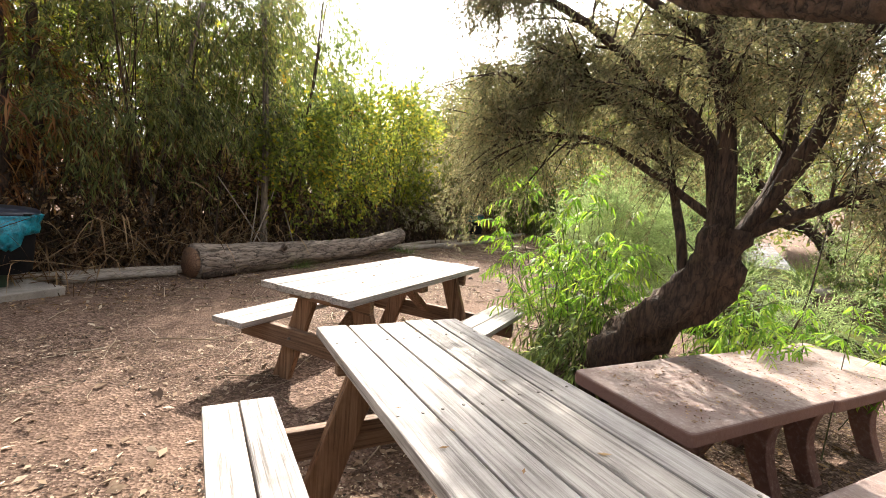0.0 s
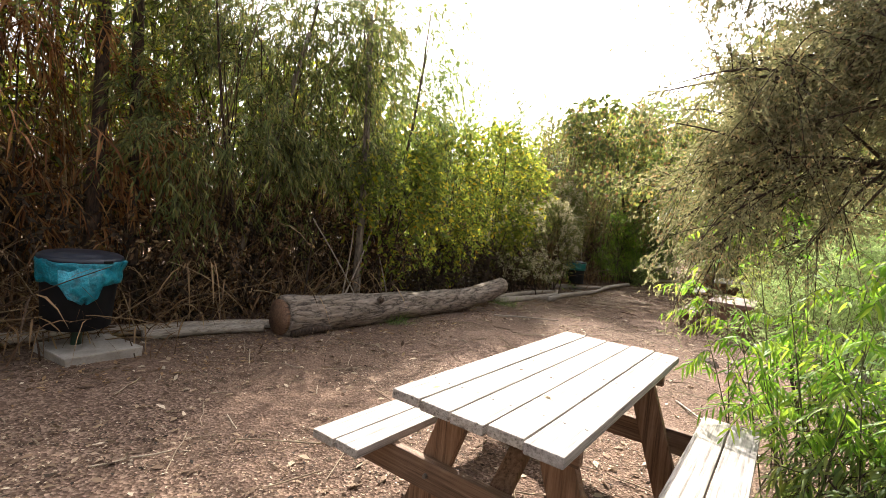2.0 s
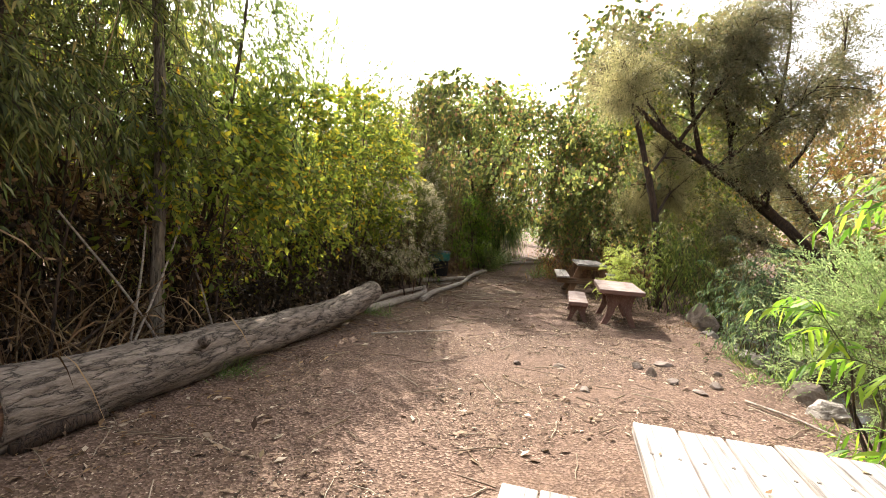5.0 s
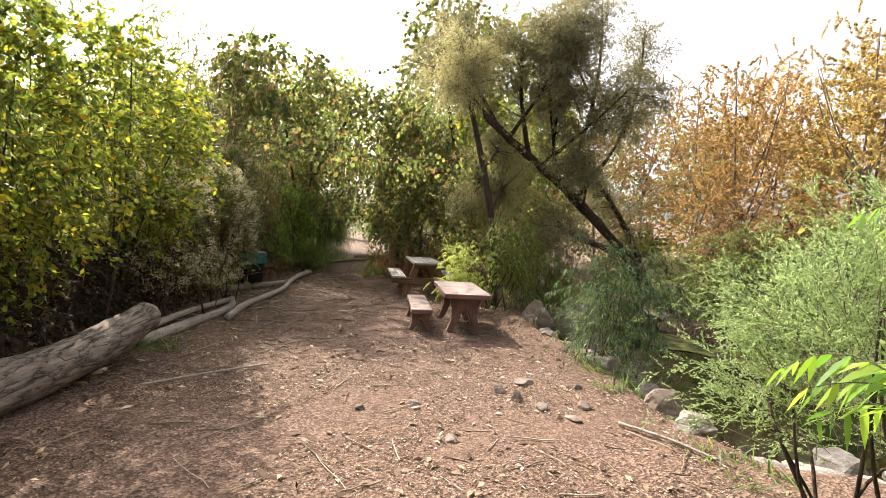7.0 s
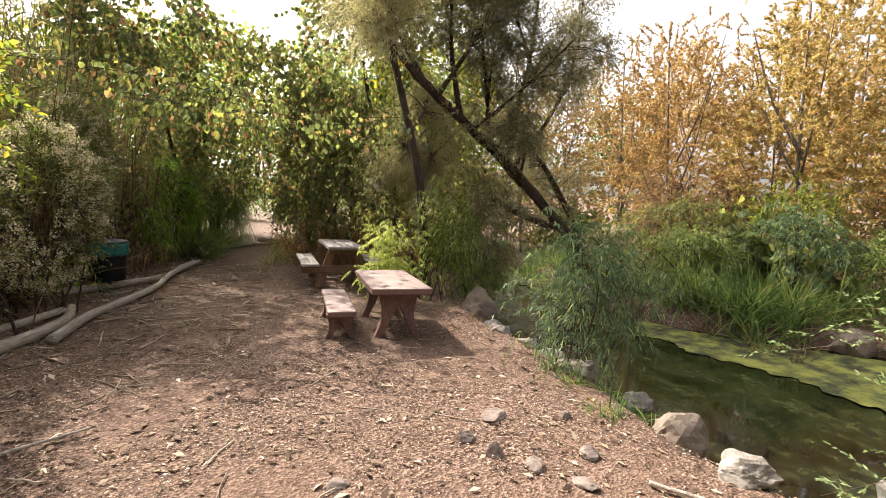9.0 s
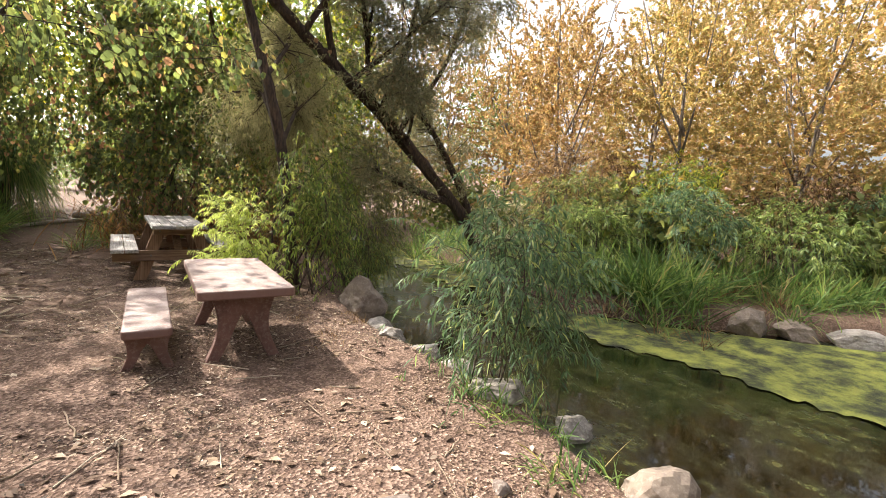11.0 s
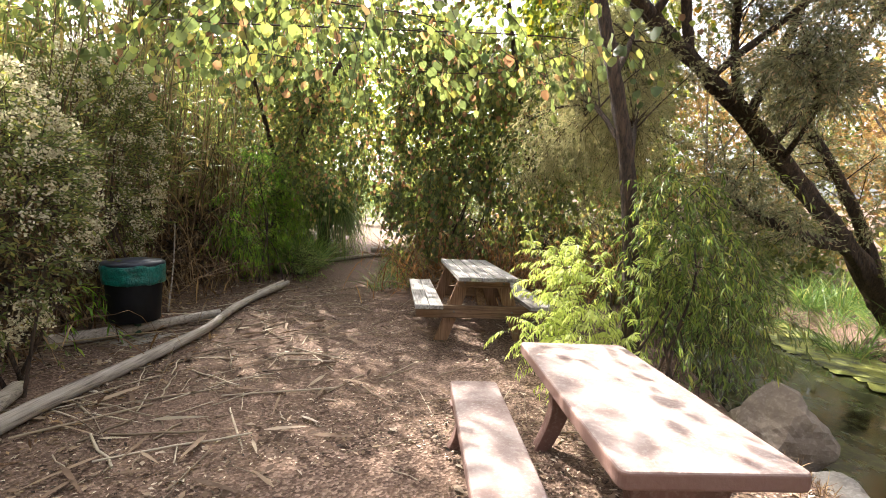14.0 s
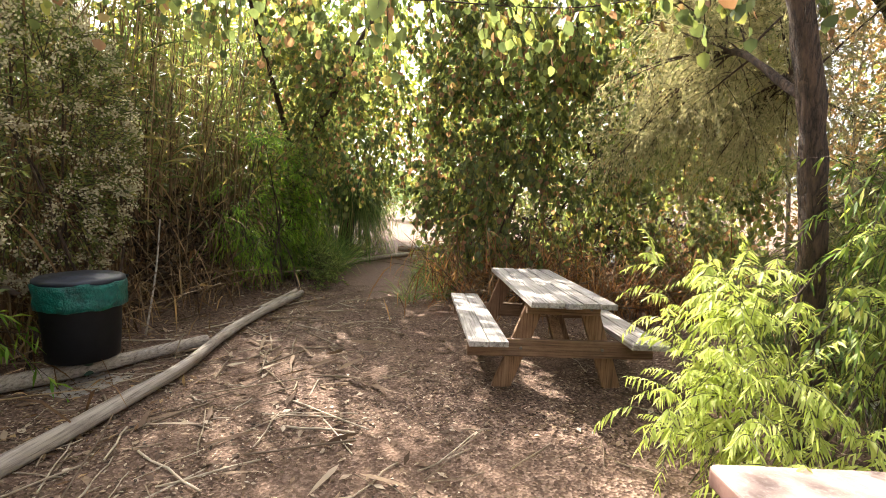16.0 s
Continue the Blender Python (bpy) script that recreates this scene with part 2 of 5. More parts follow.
L_YOUNG = leaf_mat("young_leaf", [(0, (0.36, 0.44, 0.10)), (0.6, (0.50, 0.57, 0.18)), (1, (0.64, 0.67, 0.30))], 0.55)
L_TAM = leaf_mat("tamarisk_spray", [(0, (0.14, 0.145, 0.095)), (0.5, (0.25, 0.245, 0.17)), (0.85, (0.36, 0.33, 0.245)), (1, (0.40, 0.26, 0.19))], 0.52, 0.8)
L_TAMGREEN = leaf_mat("tamarisk_fresh", [(0, (0.19, 0.27, 0.14)), (0.6, (0.34, 0.45, 0.25)), (1, (0.50, 0.58, 0.36))], 0.52, 0.8)
L_POP = leaf_mat("poplar_leaf", [(0, (0.30, 0.24, 0.12)), (0.35, (0.42, 0.29, 0.145)), (0.7, (0.45, 0.28, 0.155)), (1, (0.38, 0.21, 0.13))], 0.55)
L_POPYEL = leaf_mat("poplar_yellow", [(0, (0.33, 0.30, 0.13)), (0.5, (0.49, 0.365, 0.17)), (1, (0.49, 0.31, 0.16))], 0.5)
L_VINE = leaf_mat("vine_leaf", [(0, (0.10, 0.135, 0.07)), (0.4, (0.19, 0.23, 0.10)), (0.72, (0.30, 0.34, 0.12)), (0.84, (0.46, 0.41, 0.14)), (0.92, (0.46, 0.27, 0.19)), (1, (0.27, 0.14, 0.10))], 0.58)
L_TAMPALE = leaf_mat("tamarisk_pale", [(0, (0.28, 0.275, 0.175)), (0.5, (0.44, 0.41, 0.28)), (1, (0.56, 0.49, 0.35))], 0.55, 0.8)
L_STICK = leaf_mat("dry_stick", [(0, (0.15, 0.105, 0.075)), (0.5, (0.30, 0.23, 0.17)), (1, (0.48, 0.40, 0.32))], 0.0, 0.8)
L_GRASS = leaf_mat("sedge_blade", [(0, (0.06, 0.115, 0.04)), (0.5, (0.14, 0.23, 0.07)), (0.9, (0.28, 0.36, 0.12)), (1, (0.45, 0.36, 0.18))], 0.5)
L_FLOWER = leaf_mat("white_tuft", [(0, (0.42, 0.36, 0.31)), (0.6, (0.62, 0.56, 0.50)), (1, (0.78, 0.73, 0.67))], 0.5, 0.9)
L_LITTER = leaf_mat("leaf_litter", [(0, (0.065, 0.038, 0.026)), (0.4, (0.17, 0.108, 0.075)), (0.75, (0.31, 0.22, 0.16)), (1, (0.54, 0.45, 0.37))], 0.1, 0.85)


# ---- building helpers ----
def part(name, bm, material, parent=None, label=""):
    me = bpy.data.meshes.new(name)
    bm.to_mesh(me)
    bm.free()
    me.materials.append(material)
    ob = new(name, me)
    ob.parent = parent
    if label:
        ob["label"] = label
    return ob


def thing(name, m, label, category, group=""):
    ob = new(name)
    ob.matrix_basis = m
    ob.empty_display_size = 0.2
    return tagged(ob, label, category, group)


def np_mesh(name, verts, faces, material, parent=None, smooth=False):
    """A mesh from arrays: verts (n, 3), faces (m, 4)."""
    me = bpy.data.meshes.new(name)
    n, m = len(verts), len(faces)
    k = faces.shape[1]
    me.vertices.add(n)
    me.vertices.foreach_set("co", np.ascontiguousarray(verts, dtype=np.float32).ravel())
    me.loops.add(m * k)
    me.loops.foreach_set("vertex_index", np.ascontiguousarray(faces, dtype=np.int32).ravel())
    me.polygons.add(m)
    me.polygons.foreach_set("loop_start", np.arange(0, m * k, k, dtype=np.int32))
    if smooth:
        me.polygons.foreach_set("use_smooth", np.ones(m, dtype=bool))
    me.update(calc_edges=True)
    me.materials.append(material)
    ob = new(name, me)
    ob.parent = parent
    if parent:
        ob["kind"] = "stuff"
    return ob


RNG = np.random.default_rng(7)


def unit(v):
    return v / np.maximum(np.linalg.norm(v, axis=-1, keepdims=True), 1e-9)


def rand_dirs(n, up=0.0, flat=1.0):
    v = RNG.normal(size=(n, 3))
    v[:, 2] = v[:, 2] * flat + up
    return unit(v)


def ribbons(p, d, length, width, droop, segs=2, shape=0.45):
    """Leaf blades: arrays of start, direction, length, width, droop; each bends down along its length."""
    n = len(p)
    length, width, droop = (np.broadcast_to(np.asarray(a, dtype=float), (n,)) for a in (length, width, droop))
    side = np.cross(d, rand_dirs(n, 2.0))
    side = unit(side)
    rows = []
    for i in range(segs + 1):
        s = i / segs
        c = p + d * (length * s)[:, None]
        c[:, 2] -= droop * length * s * s
        w = width * (0.12 if i == 0 else (0.04 if i == segs else 1.0 - abs(s - shape) * 0.9))
        rows.append(np.stack([c - side * (w / 2)[:, None], c + side * (w / 2)[:, None]], axis=1))
    v = np.stack(rows, axis=1).reshape(-1, 3)
    base = np.arange(n)[:, None] * (2 * (segs + 1))
    f = np.concatenate([base + np.array([[2 * i, 2 * i + 1, 2 * i + 3, 2 * i + 2]]) for i in range(segs)], axis=1).reshape(-1, 4)
    return v, f


def diamonds(p, d, length, width, fold=0.15):
    """Small leaves: one folded four-cornered blade each."""
    n = len(p)
    length, width = (np.broadcast_to(np.asarray(a, dtype=float), (n,)) for a in (length, width))
    side = unit(np.cross(d, rand_dirs(n)))
    nor = np.cross(side, d)
    mid = p + d * (length * 0.45)[:, None] + nor * (width * fold)[:, None]
    v = np.stack([p, mid - side * (width / 2)[:, None], p + d * length[:, None], mid + side * (width / 2)[:, None]], axis=1).reshape(-1, 3)
    f = (np.arange(n)[:, None] * 4 + np.array([[0, 1, 2, 3]]))
    return v, f


def rounds(p, d, size):
    """Round, slightly cupped leaves of six corners, two blades each side of the midrib."""
    n = len(p)
    size = np.broadcast_to(np.asarray(size, dtype=float), (n,))
    side = unit(np.cross(d, rand_dirs(n)))
    nor = np.cross(side, d)

    def at(a, b, c):
        return p + d * (size * a)[:, None] + side * (size * b)[:, None] + nor * (size * c)[:, None]
    v = np.stack([at(0, 0, 0), at(0.25, -0.5, 0.12), at(0.72, -0.4, 0.12), at(1.08, 0, 0), at(0.72, 0.4, 0.12), at(0.25, 0.5, 0.12)], axis=1).reshape(-1, 3)
    base = np.arange(n)[:, None] * 6
    f = np.concatenate([base + np.array([[0, 1, 2, 3]]), base + np.array([[0, 3, 4, 5]])], axis=1).reshape(-1, 4)
    return v, f


def tubes(pts, radii, sides=3):
    """Many stems at once: pts (n, k, 3), radii (n, k)."""
    n, k, _ = pts.shape
    t = unit(np.gradient(pts, axis=1))
    ref = np.where(np.abs(t[..., 2:3]) > 0.9, np.array([1.0, 0, 0]), np.array([0, 0, 1.0]))
    a = unit(np.cross(t, ref))
    b = np.cross(t, a)
    ang = np.arange(sides) * (2 * math.pi / sides)
    ring = pts[:, :, None] + radii[:, :, None, None] * (np.cos(ang)[None, None, :, None] * a[:, :, None] + np.sin(ang)[None, None, :, None] * b[:, :, None])
    v = ring.reshape(-1, 3)
    idx = np.arange(n * k * sides).reshape(n, k, sides)
    nxt = np.roll(idx, -1, axis=2)
    f = np.stack([idx[:, :-1], nxt[:, :-1], nxt[:, 1:], idx[:, 1:]], axis=-1).reshape(-1, 4)
    return v, f


def shoots(p, d, length, droop, k=5):
    n = len(p)
    length, droop = (np.broadcast_to(np.asarray(a, dtype=float), (n,)) for a in (length, droop))
    s = np.linspace(0, 1, k)
    pts = p[:, None] + d[:, None] * (length[:, None] * s)[..., None]
    pts[..., 2] -= (droop * length)[:, None] * s * s
    return pts


def along(pts, m, lo=0.1, hi=1.0):
    """m places on each stem, with the stem's direction there."""
    n, k, _ = pts.shape
    s = RNG.uniform(lo, hi, (n, m)) * (k - 1)
    i = np.minimum(s.astype(int), k - 2)
    f = (s - i)[..., None]
    r = np.arange(n)[:, None]
    a, b = pts[r, i], pts[r, i + 1]
    return (a + (b - a) * f).reshape(-1, 3), unit((b - a).reshape(-1, 3))


def bend(d, amount, up=0.0):
    v = d + rand_dirs(len(d)) * amount
    v[:, 2] += up
    return unit(v)


def curve_pts(points, k):
    """A smooth line of k points through the given ones."""
    p = np.array(points, dtype=float)
    if len(p) < 3:
        return p[0] + (p[-1] - p[0]) * np.linspace(0, 1, k)[:, None]
    q = np.concatenate([[2 * p[0] - p[1]], p, [2 * p[-1] - p[-2]]])
    out = []
    for s in np.linspace(0, len(p) - 1.0001, k):
        i, f = int(s), s - int(s)
        a, b, c, e = q[i], q[i + 1], q[i + 2], q[i + 3]
        out.append(0.5 * (2 * b + (c - a) * f + (2 * a - 5 * b + 4 * c - e) * f * f + (3 * b - a - 3 * c + e) * f ** 3))
    return np.array(out)


def rough_tube(name, points, r0, r1, material, parent=None, sides=14, k=24, rough=0.12, label="", wave=3.0, caps=True):
    """A trunk, limb or log: a tapered tube with an uneven, furrowed skin."""
    line = curve_pts(points, k)
    t = unit(np.gradient(line, axis=0))
    ref = np.array([0.3, 0.2, 0.93]) if abs(t[0][2]) < 0.8 else np.array([1.0, 0.1, 0])
    verts, faces = [], []
    for i in range(k):
        a = unit(np.cross(t[i], ref))
        b = np.cross(t[i], a)
        s = i / (k - 1)
        r = r0 + (r1 - r0) * s ** 0.8
        for j in range(sides):
            g = 2 * math.pi * j / sides
            o = a * math.cos(g) + b * math.sin(g)
            w = noise.noise(Vector(line[i] * wave * 0.6 + o * 1.7)) + 0.5 * noise.noise(Vector(line[i] * wave * 2 + o * 4.0))
            verts.append(line[i] + o * r * (1 + rough * w * 1.6))
    for i in range(k - 1):
        for j in range(sides):
            j2 = (j + 1) % sides
            faces.append((i * sides + j, i * sides + j2, (i + 1) * sides + j2, (i + 1) * sides + j))
    me = bpy.data.meshes.new(name)
    if caps:
        faces += [tuple(range(sides - 1, -1, -1)), tuple(range((k - 1) * sides, k * sides))]
    me.from_pydata([tuple(v) for v in verts], [], faces)
    for poly in me.polygons:
        poly.use_smooth = True
    me.materials.append(material)
    ob = new(name, me)
    ob.parent = parent
    if label:
        ob["label"] = label
    return ob


def cuboid(bm, c, size, m=None, bevel=0.004):
    """A bevelled board at c, of that size, turned by m."""
    r = bmesh.ops.create_cube(bm, size=1.0)
    vs = r["verts"]
    bmesh.ops.scale(bm, vec=size, verts=vs)
    if bevel:
        es = list({e for v in vs for e in v.link_edges})
        r2 = bmesh.ops.bevel(bm, geom=es, offset=bevel, segments=2, affect="EDGES", profile=0.6)
        vs = list({v for f in r2["faces"] for v in f.verts} | {v for v in vs if v.is_valid})
    mat = Matrix.Translation(c) @ (m if m else Matrix())
    bmesh.ops.transform(bm, matrix=mat, verts=vs)
    return vs


def blob(n, c, r, shell=0.35, freq=0.9, cut=-0.12):
    """Places inside an uneven ball, with gaps, more of them near its skin."""
    d = rand_dirs(n * 3)
    s = RNG.uniform(shell, 1.0, n * 3) ** 0.6
    p = np.array(c) + d * s[:, None] * np.array(r)
    keep = [noise.noise(Vector(q * freq)) > cut for q in p]
    return p[np.array(keep)][:n]


def strip(n, x0, x1, y0, y1, z0, z1, freq=0.9, cut=-0.15):
    p = np.stack([RNG.uniform(x0, x1, n * 3), RNG.uniform(y0, y1, n * 3), RNG.uniform(z0, z1, n * 3)], axis=1)
    keep = [noise.noise(Vector(q * freq)) > cut for q in p]
    return p[np.array(keep)][:n]


# ---- ground, stream ----
BANK_NEAR = [(40, -6), (24, -1.2), (17, 0.9), (12, 1.5), (9.6, 2.7), (7.6, 2.8), (6.0, 4.0), (4.6, 4.2), (3.4, 5.2), (2.0, 5.6), (0.7, 6.35), (-0.1, 6.6), (-0.35, 7.4), (-0.2, 8.6), (-0.35, 9.8), (-0.5, 10.8), (-0.45, 11.7), (-0.15, 12.8), (0.4, 15), (0.9, 18), (1.3, 24), (1.5, 40)]
BANK_FAR = [(4.5, 40), (3.4, 24), (3.0, 18), (3.3, 15.6), (2.7, 13.7), (2.3, 12.2), (2.5, 11.2), (3.2, 10.3), (4.2, 9.4), (5.4, 8.3), (6.6, 7.9), (8, 6.6), (10.2, 6.4), (12.0, 4.9), (14, 4.6), (18, 2.9), (26, 2.2), (42, -1)]
STREAM = np.array(BANK_NEAR + BANK_FAR, dtype=float)
WATER_Z = -0.24


def stream_depth(x, y):
    """Metres inside (+) or outside (-) the stream's edge."""
    p = np.stack([x, y], axis=-1)
    best, inside = np.full(x.shape, 1e9), np.zeros(x.shape, dtype=bool)
    for a, b in zip(STREAM, np.roll(STREAM, -1, axis=0)):
        ab = b - a
        s = np.clip(((p - a) @ ab) / (ab @ ab), 0, 1)
        best = np.minimum(best, np.linalg.norm(p - (a + s[..., None] * ab), axis=-1))
        cross = ((a[1] > y) != (b[1] > y)) & (x < (b[0] - a[0]) * (y - a[1]) / (b[1] - a[1] + 1e-12) + a[0])
        inside ^= cross
    return np.where(inside, best, -best)


def ground_z(x, y):
    x, y = np.asarray(x, dtype=float), np.asarray(y, dtype=float)
    d = stream_depth(x, y)
    s = np.clip((d + 0.28) / 0.5, 0, 1)
    z = -0.52 * s * s * (3 - 2 * s)
    z = z + 0.012 * np.sin(x * 2.1 + y * 0.7) * np.sin(y * 1.7 - x) + 0.006 * np.sin(x * 7.3) * np.sin(y * 6.1 + x * 2)
    z = z + np.clip(-6.3 - x, 0, 2) * 0.06 + np.clip(x - 4.5, 0, 6) * 0.04 * (d < 0)
    far = np.clip((np.hypot(x, y - 10) - 45) / 120, 0, 1)
    return z + far * far * 9.0


def graded(lo, hi, step, reach):
    inner = np.arange(lo, hi + step / 2, step)
    out = np.cumsum(step * 1.28 ** np.arange(1, 40))
    out = out[out < reach]
    return np.concatenate([(lo - out)[::-1], inner, hi + out])


gx, gy = graded(-8.0, 5.0, 0.09, 900), graded(-1.0, 22.0, 0.105, 900)
X, Yg = np.meshgrid(gx, gy, indexing="ij")
Z = ground_z(X, Yg)
fine = np.array([noise.noise(Vector((a * 5, b * 5, 0))) * 0.008 + noise.noise(Vector((a * 17, b * 17, 3))) * 0.005 for a, b in zip(X.ravel(), Yg.ravel())]).reshape(X.shape)
V = np.stack([X, Yg, Z + fine], axis=-1).reshape(-1, 3)
I = np.arange(V.shape[0]).reshape(X.shape)
F = np.stack([I[:-1, :-1], I[1:, :-1], I[1:, 1:], I[:-1, 1:]], axis=-1).reshape(-1, 4)
tagged(np_mesh("ground", V, F, M_GROUND, smooth=True), "brown mulch path of bark chips and trodden earth", "ground", kind="structure")

bm = bmesh.new()
bm.faces.new([bm.verts.new((x, y, WATER_Z)) for x, y in STREAM])
bmesh.ops.triangulate(bm, faces=bm.faces[:])
tagged(part("water", bm, M_WATER), "still dark stream water with patches of green scum", "water", kind="structure")


def algae_sheet(name, edge, far, label):
    """A floating mat between two lines, with a ragged edge."""
    e, g = curve_pts([(x, y, 0) for x, y in edge], 160), curve_pts([(x, y, 0) for x, y in far], 160)
    rows = 14
    v = []
    for i in range(160):
        wob = 0.30 * noise.noise(Vector((e[i][0] * 1.7, e[i][1] * 1.7, 5))) + 0.16 * noise.noise(Vector((e[i][0] * 6, e[i][1] * 6, 1))) + 0.08 * noise.noise(Vector((e[i][0] * 19, e[i][1] * 19, 1)))
        for j in range(rows):
            s = j / (rows - 1)
            q = e[i] + (g[i] - e[i]) * s
            v.append((q[0] + wob * (1 - s), q[1] + wob * 0.4 * (1 - s), WATER_Z + 0.012 + 0.006 * noise.noise(Vector(q * 9))))
    idx = np.arange(160 * rows).reshape(160, rows)
    f = np.stack([idx[:-1, :-1], idx[1:, :-1], idx[1:, 1:], idx[:-1, 1:]], axis=-1).reshape(-1, 4)
    return tagged(np_mesh(name, np.array(v), f, M_ALGAE, smooth=True), label, "algae", kind="stuff")


algae_sheet("algae_mat", [(1.1, 11.8), (1.75, 10.2), (2.2, 8.6), (2.5, 7.2), (3.9, 6.1), (6.2, 5.6), (8.4, 5.3)], [(2.25, 11.8), (2.9, 10.4), (4.0, 9.3), (5.4, 8.0), (6.6, 7.5), (7.9, 6.3), (8.8, 5.6)], "sunlit yellow-green duckweed mat along the far bank")
algae_sheet("algae_mat", [(1.5, 19), (1.6, 16.5), (1.9, 14.6), (1.7, 13.0)], [(2.9, 19), (3.1, 16), (2.9, 14.4), (2.45, 12.8)], "bright green duckweed mat in the upper stream")


# ---- picnic tables ----
bm = bmesh.new()
bmesh.ops.create_cone(bm, cap_ends=True, segments=8, radius1=0.0065, radius2=0.0055, depth=0.004)
SCREW = bpy.data.meshes.new("screw")
bm.to_mesh(SCREW)
bm.free()
SCREW.materials.append(M_STEEL)


def wooden_table(m, label, width, seat_out, top=0.74):
    """Timber picnic table: planks, two seats, crossed legs and beams."""
    t = thing("picnic_table", m, label, "picnic table", "timber picnic tables")
    seat, half, n = 0.44, 0.915, 5
    w = (width - 4 * 0.009) / n
    for i in range(n):
        bm = bmesh.new()
        x = -width / 2 + w / 2 + i * (w + 0.009)
        off = 0.012 * math.sin(i * 2.7 + width * 9)
        cuboid(bm, (x, off, top - 0.021 + 0.002 * math.sin(i * 5)), (w, 2 * half, 0.042), pose(0, 0, 0, 0, 0.6 * math.sin(i * 3.1), 0), 0.006)
        plank = part("plank", bm, M_TOP, t)
        for y in (-0.668, 0.0, 0.668):
            for dx in (-0.04, 0.04):
                sc = new("screw", SCREW)
                sc.parent = plank
                sc.location = (x + dx + 0.006 * math.sin(i * 9 + y * 5), y + 0.008 * math.sin(i * 4 + dx * 90), top + 0.0005 + 0.002 * math.sin(i * 5))
    for s in (-1, 1):
        for i in range(2):
            bm = bmesh.new()
            cuboid(bm, (s * (seat_out - 0.075 - i * 0.15), 0.01 * math.sin(i + s), seat - 0.021), (0.142, 2 * half, 0.042), None, 0.006)
            part("seat_plank", bm, M_TOP, t)
    for e in (-1, 1):
        y = e * 0.62
        bm = bmesh.new()
        cuboid(bm, (0, y + e * 0.048, seat - 0.042 - 0.07), (2 * seat_out - 0.04, 0.046, 0.138), None, 0.006)
        part("seat_beam", bm, M_BEAM, t)
        bm = bmesh.new()
        cuboid(bm, (0, y + e * 0.048, top - 0.042 - 0.05), (width - 0.06, 0.045, 0.096), None, 0.006)
        part("top_batten", bm, M_BEAM, t)
        for s in (-1, 1):
            a, b = Vector((s * 0.20, y, top - 0.045)), Vector((s * 0.46, y, -0.03))
            ang = math.atan2(a.x - b.x, a.z - b.z)
            bm = bmesh.new()
            cuboid(bm, (a + b) / 2, (0.142, 0.046, (a - b).length), Matrix.Rotation(ang, 4, "Y"), 0.006)
            leg = part("leg", bm, M_LEG, t)
            for z in (0.33, 0.65):
                bm = bmesh.new()
                x = s * (0.20 + (0.695 - z) / 0.77 * 0.26)
                bmesh.ops.create_cone(bm, cap_ends=True, segments=8, radius1=0.012, radius2=0.010, depth=0.016, matrix=Matrix.Translation((x, y + e * 0.078, z)) @ Matrix.Rotation(math.pi / 2, 4, "X"))
                part("bolt", bm, M_STEEL, leg)
        a, b = Vector((0, y - e * 0.02, 0.36)), Vector((0, e * 0.15, top - 0.06))
        ang = math.atan2(-(b.y - a.y), b.z - a.z)
        bm = bmesh.new()
        cuboid(bm, (a + b) / 2, (0.09, 0.044, (b - a).length), Matrix.Rotation(ang, 4, "X"), 0.005)
        part("brace", bm, M_LEG, t)
    bm = bmesh.new()
    cuboid(bm, (0, 0, top - 0.042 - 0.035), (width - 0.08, 0.09, 0.044), None, 0.005)
    part("middle_batten", bm, M_BEAM, t)
    return t


wooden_table(pose(-2.03, 3.12, 0, 0, 0, 0.5), "sun-bleached timber picnic table with two plank seats", 0.745, 0.835, 0.765)
wooden_table(pose(-0.505, 1.57, 0, 0, 0, 57), "grey weathered timber picnic table dappled with shade", 0.745, 0.85, 0.755)
wooden_table(pose(-2.42, 14.13, 0, 0, 0, 5), "shaded timber picnic table beside a vine thicket", 0.64, 0.76)


def arched_leg(width_top, width_foot, height, thick, bm):
    """One cast concrete support: a plate at the top that parts into two curved feet."""
    n = 12
    outer, inner = [], []
    for i in range(n + 1):
        s = i / n
        z = height * (1 - s)
        waist = width_top / 2 * (1.0 - 0.34 * math.sin(min(s / 0.62, 1.0) * math.pi * 0.5))
        xo = waist + (width_foot / 2 - width_top / 2 * 0.66) * max(0.0, (s - 0.22) / 0.78) ** 1.7
        outer.append((xo, z))
        arch = height * 0.70
        foot = 0.075 * width_foot / 0.5
        xi = 0.0 if z > arch else (xo - foot) * (1 - (z / arch) ** 2.6) ** 0.5
        inner.append((max(xi, 0.0), z))
    for s in (-1, 1):
        ring = []
        for y in (-thick / 2, thick / 2):
            ring.append(([bm.verts.new((s * x, y, z)) for x, z in outer], [bm.verts.new((s * x, y, z)) for x, z in inner]))
        for i in range(n):
            (o0, i0), (o1, i1) = ring
            bm.faces.new((o0[i], o0[i + 1], i0[i + 1], i0[i]))
            bm.faces.new((o1[i], i1[i], i1[i + 1], o1[i + 1]))
            bm.faces.new((o0[i], o1[i], o1[i + 1], o0[i + 1]))
            bm.faces.new((i0[i], i0[i + 1], i1[i + 1], i1[i]))
        (o0, i0), (o1, i1) = ring
        bm.faces.new((o0[0], i0[0], i1[0], o1[0]))
        bm.faces.new((o0[n], o1[n], i1[n], i0[n]))
    bmesh.ops.remove_doubles(bm, verts=bm.verts, dist=0.0005)
    bmesh.ops.recalc_face_normals(bm, faces=bm.faces[:])
    es = [e for e in bm.edges if len(e.link_faces) == 2 and e.calc_face_angle(0) > 0.9]
    bmesh.ops.bevel(bm, geom=es, offset=0.008, segments=2, affect="EDGES", profile=0.6)


